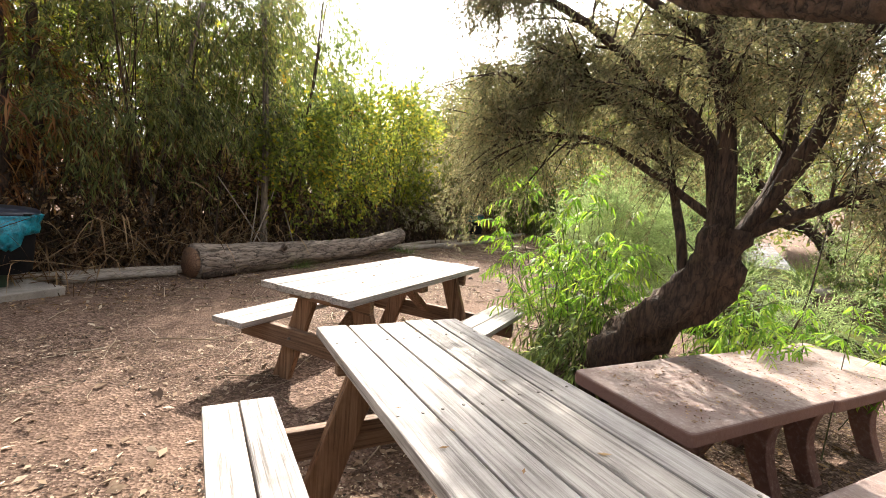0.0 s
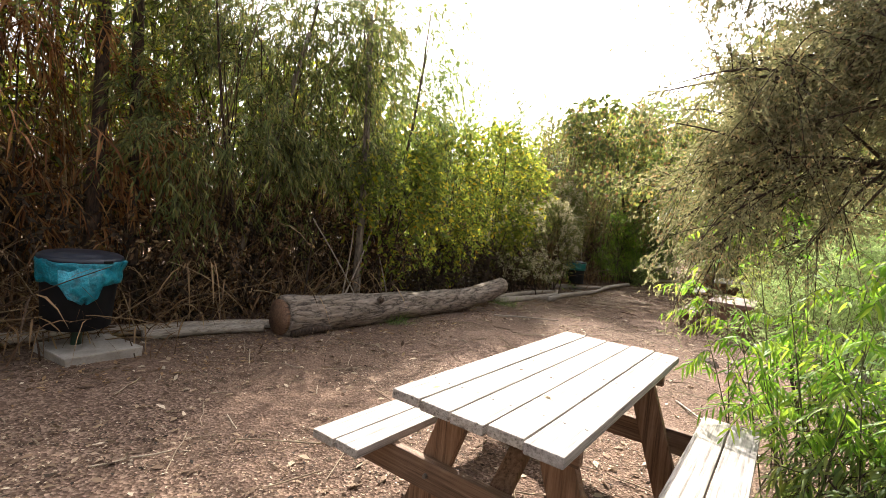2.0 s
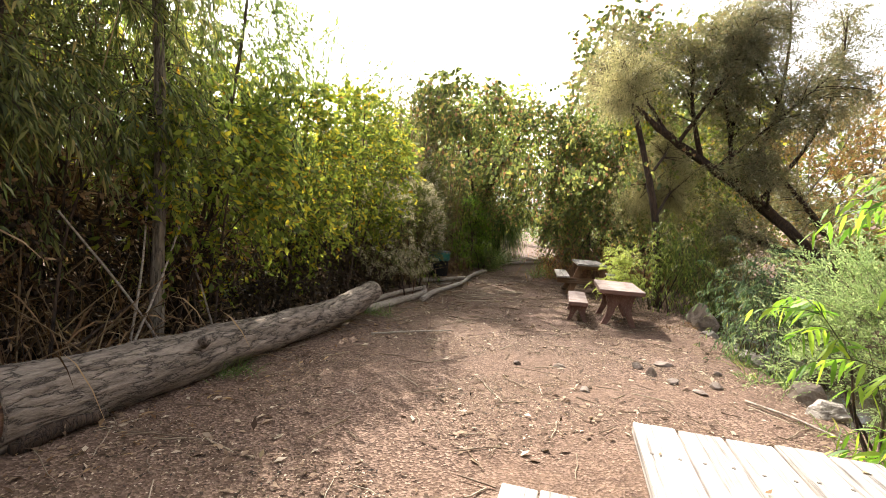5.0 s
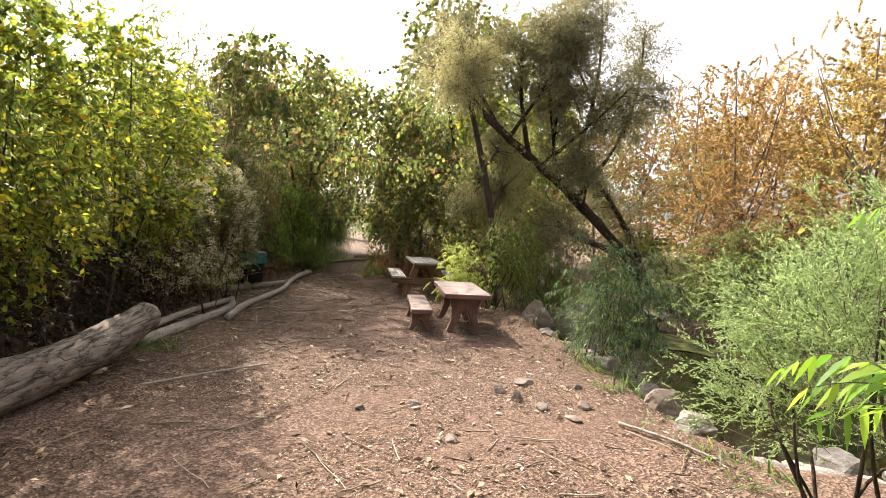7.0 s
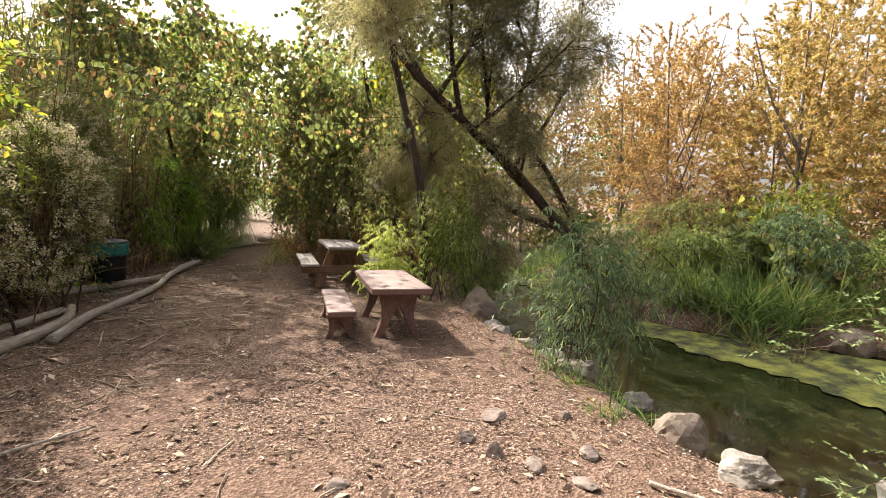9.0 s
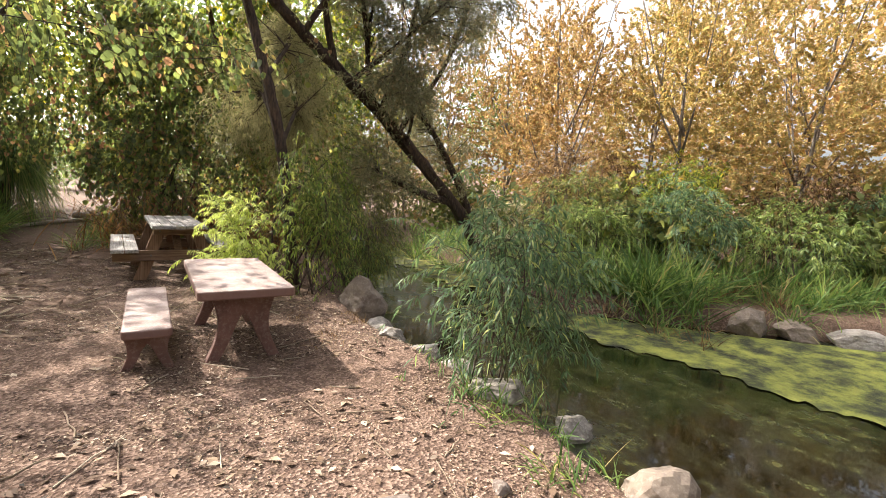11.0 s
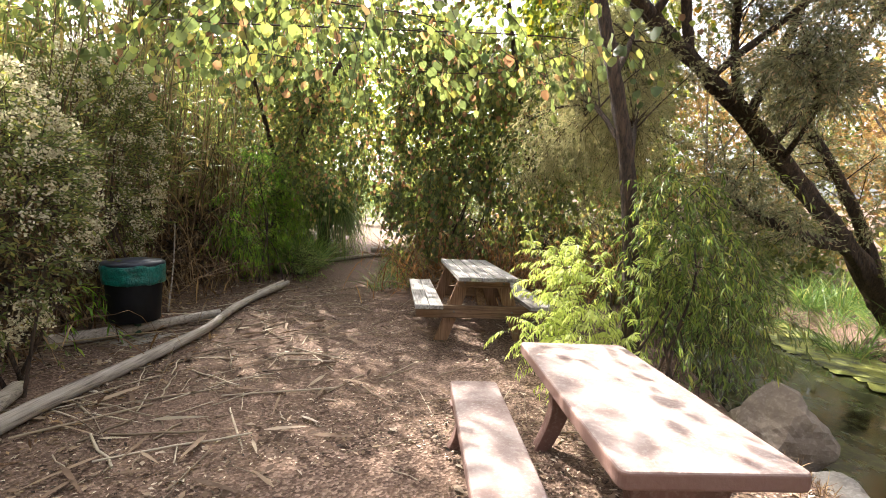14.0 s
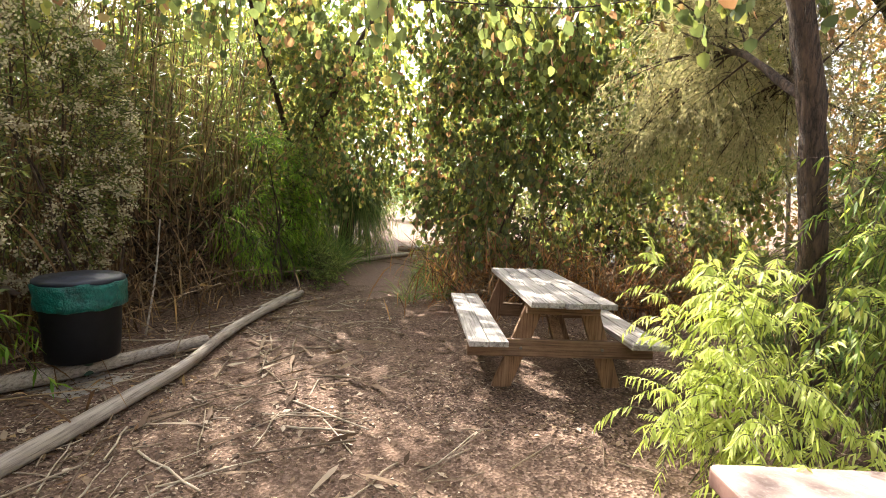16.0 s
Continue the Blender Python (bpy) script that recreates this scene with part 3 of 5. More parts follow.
def slab_top(bm, w, l, z, thick):
    """A cast slab with rounded corners and a worn rim."""
    cuboid(bm, (0, 0, z - thick / 2), (w, l, thick), None, 0)
    up = [e for e in bm.edges if abs(e.verts[0].co.z - e.verts[1].co.z) > thick * 0.5]
    bmesh.ops.bevel(bm, geom=up, offset=0.035, segments=4, affect="EDGES", profile=0.5)
    rim = [e for e in bm.edges if abs(e.verts[0].co.z - e.verts[1].co.z) < 1e-5 and len(e.link_faces) == 2 and e.calc_face_angle(0) > 0.9]
    bmesh.ops.bevel(bm, geom=rim, offset=0.013, segments=3, affect="EDGES", profile=0.5)


def cast_piece(kind, m, w, l, h, thick, foot, label, group, leg_y):
    t = thing(kind, m, label, kind.split("_")[1], group)
    bm = bmesh.new()
    slab_top(bm, w, l, h, thick)
    part("tabletop" if "table" in kind else "seat", bm, M_CONC, t, "worn pinkish painted concrete slab")
    for s in (-1, 1):
        bm = bmesh.new()
        arched_leg(foot * 0.80, foot, h - thick + 0.06, 0.085, bm)
        bmesh.ops.transform(bm, matrix=pose(0, s * leg_y, -0.06), verts=bm.verts)
        part("leg", bm, M_CONCLEG, t)
    return t


cast_piece("concrete_table", pose(-1.985, 10.63, 0, 0, 0, 2.0), 0.675, 1.52, 0.592, 0.068, 0.60, "red-brown cast concrete picnic table with arched legs", "concrete tables", 0.52)
cast_piece("concrete_bench", pose(-2.62, 10.6, 0, 0, 0, 2.0), 0.30, 1.42, 0.345, 0.062, 0.40, "low red-brown cast concrete bench beside its table", "concrete benches", 0.50)
cyaw = -35.0
vx, vy = math.sin(radians(-cyaw)), math.cos(radians(-cyaw))
cx, cy = -0.17 + vx * 0.55, 2.37 + vy * 0.55
cast_piece("concrete_table", pose(cx, cy, 0, 0, 0, cyaw), 0.68, 1.10, 0.572, 0.068, 0.60, "litter-strewn cast concrete table under the tamarisk", "concrete tables", 0.36)
cast_piece("concrete_table", pose(cx + vx * 1.11, cy + vy * 1.11, -0.012, 0, 0, cyaw), 0.68, 1.10, 0.572, 0.068, 0.60, "dusty cast concrete table end to end with another", "concrete tables", 0.36)
cast_piece("concrete_bench", pose(cx + vy * 0.72, cy - vx * 0.72, 0, 0, 0, cyaw), 0.30, 1.42, 0.35, 0.062, 0.40, "pale cast concrete bench beside the littered table", "concrete benches", 0.50)


# ---- litter bins ----
def litter_bin(m, bag, label, h0, tail):
    t = thing("litter_bin", m, label, "litter bin", "litter bins")

    def lathe(name, prof, mat, wob=0.0, label2="", parent=None):
        bm = bmesh.new()
        n = 40
        rows = []
        for r, z in prof:
            row = []
            for j in range(n):
                a = 2 * math.pi * j / n
                k = 1 + wob * noise.noise(Vector((math.cos(a) * 3, math.sin(a) * 3, z * 9)))
                dz = wob * 0.7 * noise.noise(Vector((math.cos(a) * 2, math.sin(a) * 2, 7))) * 0.35
                row.append(bm.verts.new((r * k * math.cos(a), r * k * math.sin(a), z + dz)))
            rows.append(row)
        for a, b in zip(rows, rows[1:]):
            for j in range(n):
                bm.faces.new((a[j], a[(j + 1) % n], b[(j + 1) % n], b[j])).smooth = True
        bm.faces.new(rows[0][::-1])
        bm.faces.new(rows[-1])
        return part(name, bm, mat, parent or t, label2)
    lathe("drum", [(0.235, h0), (0.25, h0 + 0.012), (0.262, h0 + 0.2), (0.278, h0 + 0.48), (0.284, h0 + 0.56)], M_BIN)
    lathe("bag", [(0.278, h0 + 0.40), (0.297, h0 + 0.405), (0.304, h0 + 0.45), (0.30, h0 + 0.50), (0.312, h0 + 0.56), (0.318, h0 + 0.592), (0.30, h0 + 0.60)], bag, 0.10, "crumpled plastic bin liner folded over the rim")
    lid = lathe("lid", [(0.30, h0 + 0.592), (0.308, h0 + 0.60), (0.306, h0 + 0.62), (0.28, h0 + 0.636), (0.2, h0 + 0.640), (0.195, h0 + 0.648), (0.1, h0 + 0.652)], M_LID, 0, "dark round lid")
    bm = bmesh.new()
    cuboid(bm, (0.29, 0.06, h0 + 0.61), (0.05, 0.07, 0.022), None, 0.006)
    part("hinge", bm, M_BIN, lid)
    bm = bmesh.new()
    bmesh.ops.create_cone(bm, cap_ends=True, segments=14, radius1=0.04, radius2=0.04, depth=h0 + 0.03, matrix=Matrix.Translation((0.02, 0, h0 / 2)))
    part("post", bm, M_PIPE, t)
    if tail:
        line = [(0.3, -0.1, h0 + 0.56), (0.33, -0.14, h0 + 0.45), (0.32, -0.12, h0 + 0.32), (0.30, -0.1, h0 + 0.27)]
        bm = bmesh.new()
        rows = []
        for i, (x, y, z) in enumerate(line):
            w = (0.2, 0.17, 0.11, 0.02)[i]
            rows.append([bm.verts.new((x + 0.012 * math.sin(j * 2.2 + i), y + w * (j / 5 - 0.5) * 2, z - 0.02 * math.sin(j * 1.7))) for j in range(6)])
        for a, b in zip(rows, rows[1:]):
            for j in range(5):
                bm.faces.new((a[j], a[j + 1], b[j + 1], b[j])).smooth = True
        fl = part("bag_flap", bm, bag, t, "loose hanging corner of the liner")
        md = fl.modifiers.new("thick", "SOLIDIFY")
        md.thickness = 0.004
    return t


def pad(m, label):
    bm = bmesh.new()
    cuboid(bm, (0, 0, 0.02), (0.62, 0.58, 0.12), None, 0.012)
    for v in bm.verts:
        v.co += Vector((noise.noise(v.co * 6), noise.noise(v.co * 7 + Vector((3, 0, 0))), 0)) * 0.02
    ob = part("concrete_pad", bm, M_SLAB)
    ob.matrix_basis = m
    tagged(ob, label, "slab", "concrete pads")


litter_bin(pose(-6.12, 2.12, 0.06, 0, 3, 10), M_BAGBLUE, "black post-mounted litter bin with a bright blue liner", 0.19, True)
pad(pose(-6.02, 2.2, 0.0, 0, 0, 8), "weathered concrete pad under the blue-lined bin")
small = litter_bin(pose(-5.92, 13.12, 0.05, 0, -1, 30), M_BAGGREEN, "black post-mounted litter bin with a dark green liner", 0.13, False)
small.scale = (0.90, 0.90, 0.95)
pad(pose(-5.96, 13.12, -0.078, 0, 0, -12), "dirty concrete pad under the green-lined bin")


# ---- logs and border branches ----
log = thing("fallen_log", pose(0, 0, 0), "thick fallen log with furrowed grey bark bordering the path", "log")
LOGLINE = [(-5.78, 3.95, 0.20), (-5.74, 5.0, 0.19), (-5.70, 6.2, 0.19), (-5.62, 7.2, 0.20), (-5.55, 7.9, 0.28), (-5.50, 8.45, 0.40)]
rough_tube("bark", LOGLINE, 0.235, 0.15, M_LOG, log, 28, 70, 0.10)
rough_tube("cut_end", [(-5.784, 3.915, 0.20), (-5.78, 3.96, 0.20)], 0.205, 0.20, M_LOGEND, log, 24, 4, 0.05, "sawn reddish-brown end with cracks")
rough_tube("stub", [(-5.62, 5.35, 0.30), (-5.52, 5.3, 0.36), (-5.46, 5.24, 0.39)], 0.06, 0.03, M_LOG, log, 12, 6, 0.2)
rough_tube("loose_bark", [(-5.60, 3.98, 0.03), (-5.57, 4.2, 0.06), (-5.55, 4.5, 0.05)], 0.06, 0.03, M_BARK, log, 8, 8, 0.4)


def border_branch(points, r0, r1, label):
    tagged(rough_tube("border_branch", points, r0, r1, M_DRIFT, None, 12, 40, 0.16, wave=2.0), label, "branch", "branches along the path edge")


border_branch([(-5.32, 10.2, 0.05), (-5.40, 11.2, 0.055), (-5.33, 12.4, 0.05), (-5.30, 13.3, 0.06), (-5.40, 14.2, 0.08), (-5.44, 15.1, 0.07), (-5.33, 16.15, 0.10)], 0.055, 0.045, "long bare pale branch edging the path")
border_branch([(-6.4, 12.6, 0.06), (-5.95, 13.1, 0.08), (-5.65, 13.6, 0.08), (-5.46, 13.95, 0.07)], 0.06, 0.05, "pale bare branch lying behind the edging")
border_branch([(-5.52, 15.3, 0.06), (-5.48, 15.9, 0.08), (-5.46, 16.3, 0.10)], 0.04, 0.03, "short forked bare branch end")
border_branch([(-5.68, 8.7, 0.06), (-5.62, 9.8, 0.05), (-5.55, 10.9, 0.05), (-5.75, 11.6, 0.06)], 0.07, 0.05, "grey bare branch behind the log's end")
border_branch([(-5.95, 8.9, 0.05), (-5.9, 10.2, 0.09), (-5.75, 11.4, 0.08)], 0.05, 0.04, "second grey bare branch by the path edge")
border_branch([(-6.5, 0.2, 0.06), (-6.5, 1.6, 0.08), (-6.45, 2.6, 0.07), (-6.2, 3.6, 0.06), (-6.0, 4.1, 0.06)], 0.06, 0.05, "long grey branch edging the reeds")
border_branch([(-6.25, 2.7, 0.05), (-6.15, 3.3, 0.05), (-5.95, 3.85, 0.05)], 0.055, 0.045, "short pale branch beside the log")
border_branch([(-7.2, 18.2, 0.06), (-6.0, 19.2, 0.06), (-5.0, 21.2, 0.06), (-4.2, 22.4, 0.08)], 0.06, 0.05, "bare branch across the end of the path")
border_branch([(-4.9, 23.4, 0.07), (-4.3, 23.2, 0.09), (-3.6, 23.4, 0.08)], 0.09, 0.08, "short thick log lying at the tunnel's mouth")
border_branch([(-1.1, 7.0, 0.02), (-0.85, 6.7, 0.03), (-0.66, 6.42, 0.02)], 0.013, 0.009, "thin bare stick near the bank")


border_branch([(-5.05, 7.5, 0.02), (-4.6, 7.85, 0.035), (-4.2, 8.2, 0.025)], 0.013, 0.008, "long thin stick lying on the path")
border_branch([(-1.9, 5.6, 0.02), (-1.6, 5.2, 0.03), (-1.35, 4.95, 0.02)], 0.010, 0.007, "thin stick lying near the bank")
for k, (p, q) in enumerate([((-6.1, 5.0, 0.0), (-6.35, 5.9, 1.5)), ((-6.15, 5.6, 0.0), (-6.4, 4.75, 1.35)), ((-6.25, 5.2, 0.0), (-6.45, 5.55, 1.7)), ((-6.3, 6.3, 0.0), (-6.6, 6.0, 1.3)), ((-6.4, 13.9, 0.0), (-6.1, 13.6, 0.75)), ((-6.2, 14.2, 0.0), (-6.5, 14.9, 1.1))]):
    tagged(rough_tube("dry_cane", [p, ((p[0] + q[0]) / 2, (p[1] + q[1]) / 2 + 0.04, (p[2] + q[2]) / 2), q], 0.012, 0.008, M_DRIFT, None, 8, 10, 0.08), "dry broken cane leaning in the thicket's edge", "cane", "leaning dry canes")


# ---- stones ----
def stone(x, y, sx, sy, sz, label, mat=M_ROCK, seed=0, sink=0.3):
    bm = bmesh.new()
    bmesh.ops.create_icosphere(bm, subdivisions=4 if sx > 0.14 else 3, radius=1.0)
    o = Vector((seed * 3.1, seed * 1.7, seed))
    rnd = random.Random(seed)
    cuts = [(Vector((rnd.gauss(0, 1), rnd.gauss(0, 1), rnd.gauss(0.2, 0.8))).normalized(), rnd.uniform(0.5, 0.82)) for _ in range(16)]
    for v in bm.verts:
        c = v.co.copy()
        k = 1.0
        for n in cuts:
            k = min(k, n[1] / max(c.dot(n[0]), 1e-3)) if c.dot(n[0]) > 0.05 else k
        k *= 1.0 + 0.10 * noise.noise(c * 2.3 + o) + 0.05 * noise.noise(c * 6 + o) + 0.025 * noise.noise(c * 15 + o)
        v.co = Vector((c.x * sx, c.y * sy, max(c.z, -0.6) * sz)) * k * 1.25
    ob = part("rock", bm, mat)
    z = max(float(ground_z(x, y)), WATER_Z + 0.02)
    ob.matrix_basis = pose(x, y, z + sz * (0.55 - sink), 0, 0, seed * 67 % 360)
    tagged(ob, label, "rock", "rocks along the bank")


PALE, RED, DARK = "pale rough limestone rock on the stream bank", "reddish-brown boulder on the stream bank", "small grey-brown stone on the path"
for i, (x, y, sx, sy, sz, kind) in enumerate([
        (-0.42, 7.55, 0.19, 0.24, 0.22, 1), (-0.48, 6.95, 0.16, 0.15, 0.11, 0), (-0.12, 6.62, 0.24, 0.18, 0.13, 0), (0.26, 6.58, 0.26, 0.16, 0.13, 0),
        (0.62, 6.75, 0.20, 0.17, 0.17, 0), (1.05, 6.55, 0.28, 0.18, 0.14, 0), (0.55, 6.35, 0.22, 0.16, 0.12, 0), (1.5, 6.15, 0.3, 0.22, 0.16, 0), (2.1, 5.7, 0.3, 0.25, 0.17, 0),
        (-0.42, 8.80, 0.24, 0.16, 0.13, 0), (-0.05, 8.45, 0.17, 0.14, 0.10, 0), (-0.45, 11.55, 0.36, 0.34, 0.34, 1), (-0.42, 11.05, 0.20, 0.17, 0.13, 0), (-0.55, 10.72, 0.17, 0.2, 0.14, 0),
        (-0.62, 10.30, 0.15, 0.13, 0.10, 0), (-0.48, 9.9, 0.18, 0.15, 0.11, 0), (-0.42, 9.45, 0.22, 0.17, 0.11, 0), (-0.3, 9.1, 0.18, 0.17, 0.10, 0),
        (4.15, 9.4, 0.30, 0.26, 0.24, 1), (4.55, 9.0, 0.25, 0.22, 0.18, 1), (5.0, 8.6, 0.34, 0.25, 0.18, 0), (5.5, 8.2, 0.3, 0.25, 0.17, 0), (6.0, 7.9, 0.35, 0.3, 0.2, 0), (5.2, 7.9, 0.2, 0.2, 0.13, 0),
        (2.75, 13.4, 0.3, 0.25, 0.16, 0), (3.2, 13.9, 0.25, 0.2, 0.15, 0), (2.6, 12.7, 0.2, 0.2, 0.12, 0),
        (-1.83, 7.45, 0.055, 0.06, 0.06, 2), (-1.95, 7.66, 0.07, 0.05, 0.05, 2), (-1.62, 7.95, 0.12, 0.08, 0.035, 2), (-1.66, 7.28, 0.07, 0.06, 0.035, 2), (-1.25, 7.35, 0.08, 0.07, 0.04, 2), (-1.1, 7.9, 0.07, 0.05, 0.035, 2), (-1.45, 7.05, 0.08, 0.06, 0.03, 2),
        (-6.1, 7.5, 0.14, 0.12, 0.12, 0), (-6.0, 8.9, 0.1, 0.1, 0.07, 0), (-3.2, 7.2, 0.05, 0.04, 0.025, 2), (-2.75, 7.35, 0.06, 0.05, 0.03, 2), (-2.5, 6.7, 0.07, 0.05, 0.025, 2)]):
    stone(x, y, sx, sy, sz * (0.78 if kind == 0 else 1.0), (PALE, RED, DARK)[kind], (M_ROCK, M_ROCKRED, M_PEBBLE)[kind], i + 1, 0.18 if kind < 2 else 0.3)


# ---- plants ----
def size_of(lo, hi):
    return lambda n: RNG.uniform(lo, hi, n)


def foliage(parent, p, centre, reach, droop, m, leaf, mat, spread=0.9, up=0.0, twig=0.004, out=1.0, twig_mat=M_BARK, name="crown"):
    """Shoots from the places p, bending away from centre and down, with m leaves each: a mesh of twigs and one of leaves."""
    n = len(p)
    d = (p - np.array(centre)) * np.array([1, 1, 0.7])
    d = unit(unit(d) * out + RNG.normal(size=(n, 3)) * 0.55 + np.array([0, 0, up]))
    line = shoots(p, d, RNG.uniform(reach * 0.6, reach * 1.3, n), RNG.uniform(droop * 0.6, droop * 1.4, n) if droop else 0.0, 4)
    if twig:
        v, f = tubes(line, np.linspace(twig, twig * 0.35, line.shape[1])[None].repeat(n, 0))
        np_mesh("twig_mass", v, f, twig_mat, parent)
    q, t = along(line, m)
    v, f = leaf(q, bend(t, spread))
    np_mesh(name, v, f, mat, parent)
    return line


def willow_leaf(lo, hi, w, droop=0.45):
    return lambda p, d: ribbons(p, d, RNG.uniform(lo, hi, len(p)), RNG.uniform(w * 0.7, w * 1.2, len(p)), droop, 2)


def small_leaf(lo, hi, ratio=0.5):
    def make(p, d):
        s = RNG.uniform(lo, hi, len(p))
        return diamonds(p, d, s, s * ratio)
    return make


def round_leaf(lo, hi):
    return lambda p, d: rounds(p, unit(d * 0.5 + np.array([0, 0, -0.8])), RNG.uniform(lo, hi, len(p)))


def spray(lo, hi, w):
    return lambda p, d: diamonds(p, d, RNG.uniform(lo, hi, len(p)), w, 0.0)


def ranked(parent, line, pairs, size, width, mat, name="crown", hang=0.55):
    """Leaves in two ranks along each shoot, evenly spaced and hanging a little."""
    n, k, _ = line.shape
    s = np.linspace(0.1, 1.0, pairs) * (k - 1)
    i = np.minimum(s.astype(int), k - 2)
    f = (s - i)[None, :, None]
    a, b = line[:, i], line[:, i + 1]
    at, way = a + (b - a) * f, unit(b - a)
    flat = unit(np.cross(way, np.array([0, 0, 1.0])) + RNG.normal(size=(n, 1, 3)) * 0.35)
    for sgn in (-1, 1):
        d = unit(way * 0.55 + flat * sgn * 0.75 + RNG.normal(size=at.shape) * 0.16 - np.array([0, 0, hang]))
        p = at.reshape(-1, 3)
        taper = (1.0 - 0.5 * np.abs(np.linspace(0, 1, pairs) - 0.4))[None].repeat(n, 0).ravel()
        ln = RNG.uniform(size * 0.7, size * 1.2, len(p)) * taper
        v, fc = ribbons(p, d.reshape(-1, 3), ln, ln * width, 0.3, 3, 0.4)
        np_mesh(name, v, fc, mat, parent)


def fronds(t, base, sway, lean, n, length, droop, sides, side_len, pairs, size, width, mat, r0=0.006, low=0.3):
    """Arching stems with side shoots that carry leaves in two ranks."""
    p = np.array(base) + RNG.normal(size=(n, 3)) * np.array([sway, sway, 0])
    p[:, 2] = ground_z(p[:, 0], p[:, 1]) - 0.03
    d = unit(np.array(lean) + RNG.normal(size=(n, 3)) * np.array([0.17, 0.15, 0.05]))
    line = shoots(p, d, RNG.uniform(length * (0.5 + low * 0.4), length, n), RNG.uniform(droop * 0.6, droop * 1.4, n), 12)
    v, f = tubes(line, np.linspace(r0, r0 * 0.3, 12)[None].repeat(n, 0), 5)
    np_mesh("stem_mass", v, f, M_STEM, t)
    q, e = along(line, sides, low, 1.0)
    sub = shoots(q, bend(e, 0.85, -0.05), RNG.uniform(side_len * 0.5, side_len, len(q)), RNG.uniform(0.3, 0.8, len(q)), 6)
    v, f = tubes(sub, np.linspace(0.0028, 0.001, 6)[None].repeat(len(q), 0))
    np_mesh("twig_mass", v, f, M_STEM, t)
    ranked(t, sub, pairs, size, width, mat)


def stems(parent, base, tops, r0, mat, name="stem", sway=0.15):
    """Thin stems from about base to the given places, one mesh each."""
    for i, q in enumerate(tops):
        a = np.array(base) + RNG.normal(size=3) * np.array([sway, sway, 0])
        a[2] = float(ground_z(a[0], a[1])) - 0.04
        mid = (a + q) / 2 + RNG.normal(size=3) * 0.12 + np.array([0, 0, 0.1])
        rough_tube(name, [a, mid, q], r0, r0 * 0.4, mat, parent, 6, 10, 0.1)


def tree(name, label, category, limbs, mat, n2, len2, crown, group=""):
    """limbs: (points, r0, r1), the trunk first. n2 side branches sprout from the limbs; crown() hangs leaves on them."""
    t = thing(name, pose(0, 0, 0), label, category, group)
    starts, ways = [], []
    for i, (pts, r0, r1) in enumerate(limbs):
        rough_tube("trunk" if i == 0 else "limb", pts, r0, r1, mat, t, 18 if r0 > 0.05 else 8, 26, 0.45 if r0 > 0.1 else 0.18, wave=6.5)
        if i or len(limbs) == 1:
            line = curve_pts(pts, 16)
            n = max(3, int(n2 / max(1, len(limbs) - 1)))
            q, d = along(line[None], n, 0.3, 1.0)
            starts.append(q)
            ways.append(d)
    q, d = np.concatenate(starts), np.concatenate(ways)
    d2 = bend(d, 0.95, 0.1)
    line = shoots(q, d2, RNG.uniform(len2 * 0.5, len2 * 1.2, len(q)), RNG.uniform(0.05, 0.35, len(q)), 7)
    v, f = tubes(line, np.linspace(0.010, 0.002, 7)[None].repeat(len(q), 0), 4)
    np_mesh("branch_mass", v, f, mat, t)
    crown(t, line)
    return t


def tam_crown(per, m, mat, reach=0.4, droop=0.55, lo=0.016, hi=0.036, w=0.0062, fine=0.15):
    def make(t, line):
        p, d = along(line, per, 0.15, 1.0)
        tw = shoots(p, bend(d, 1.25, 0.0), RNG.uniform(reach * 0.35, reach, len(p)), RNG.uniform(0.0, droop * 1.5, len(p)), 6)
        v, f = tubes(tw, np.linspace(0.0028, 0.001, 6)[None].repeat(len(p), 0))
        np_mesh("twig_mass", v, f, M_BARK, t)
        sub_p, sub_d = along(tw, 12, 0.1, 1.0)
        sub = shoots(sub_p, bend(sub_d, 1.1, -0.05), RNG.uniform(fine * 0.4, fine, len(sub_p)), 0.2, 3)
        q, e = along(sub, m, 0.0, 1.0)
        v, f = diamonds(q, bend(e, 0.55), RNG.uniform(lo, hi, len(q)), w, 0.0)
        np_mesh("crown", v, f, mat, t)
    return make


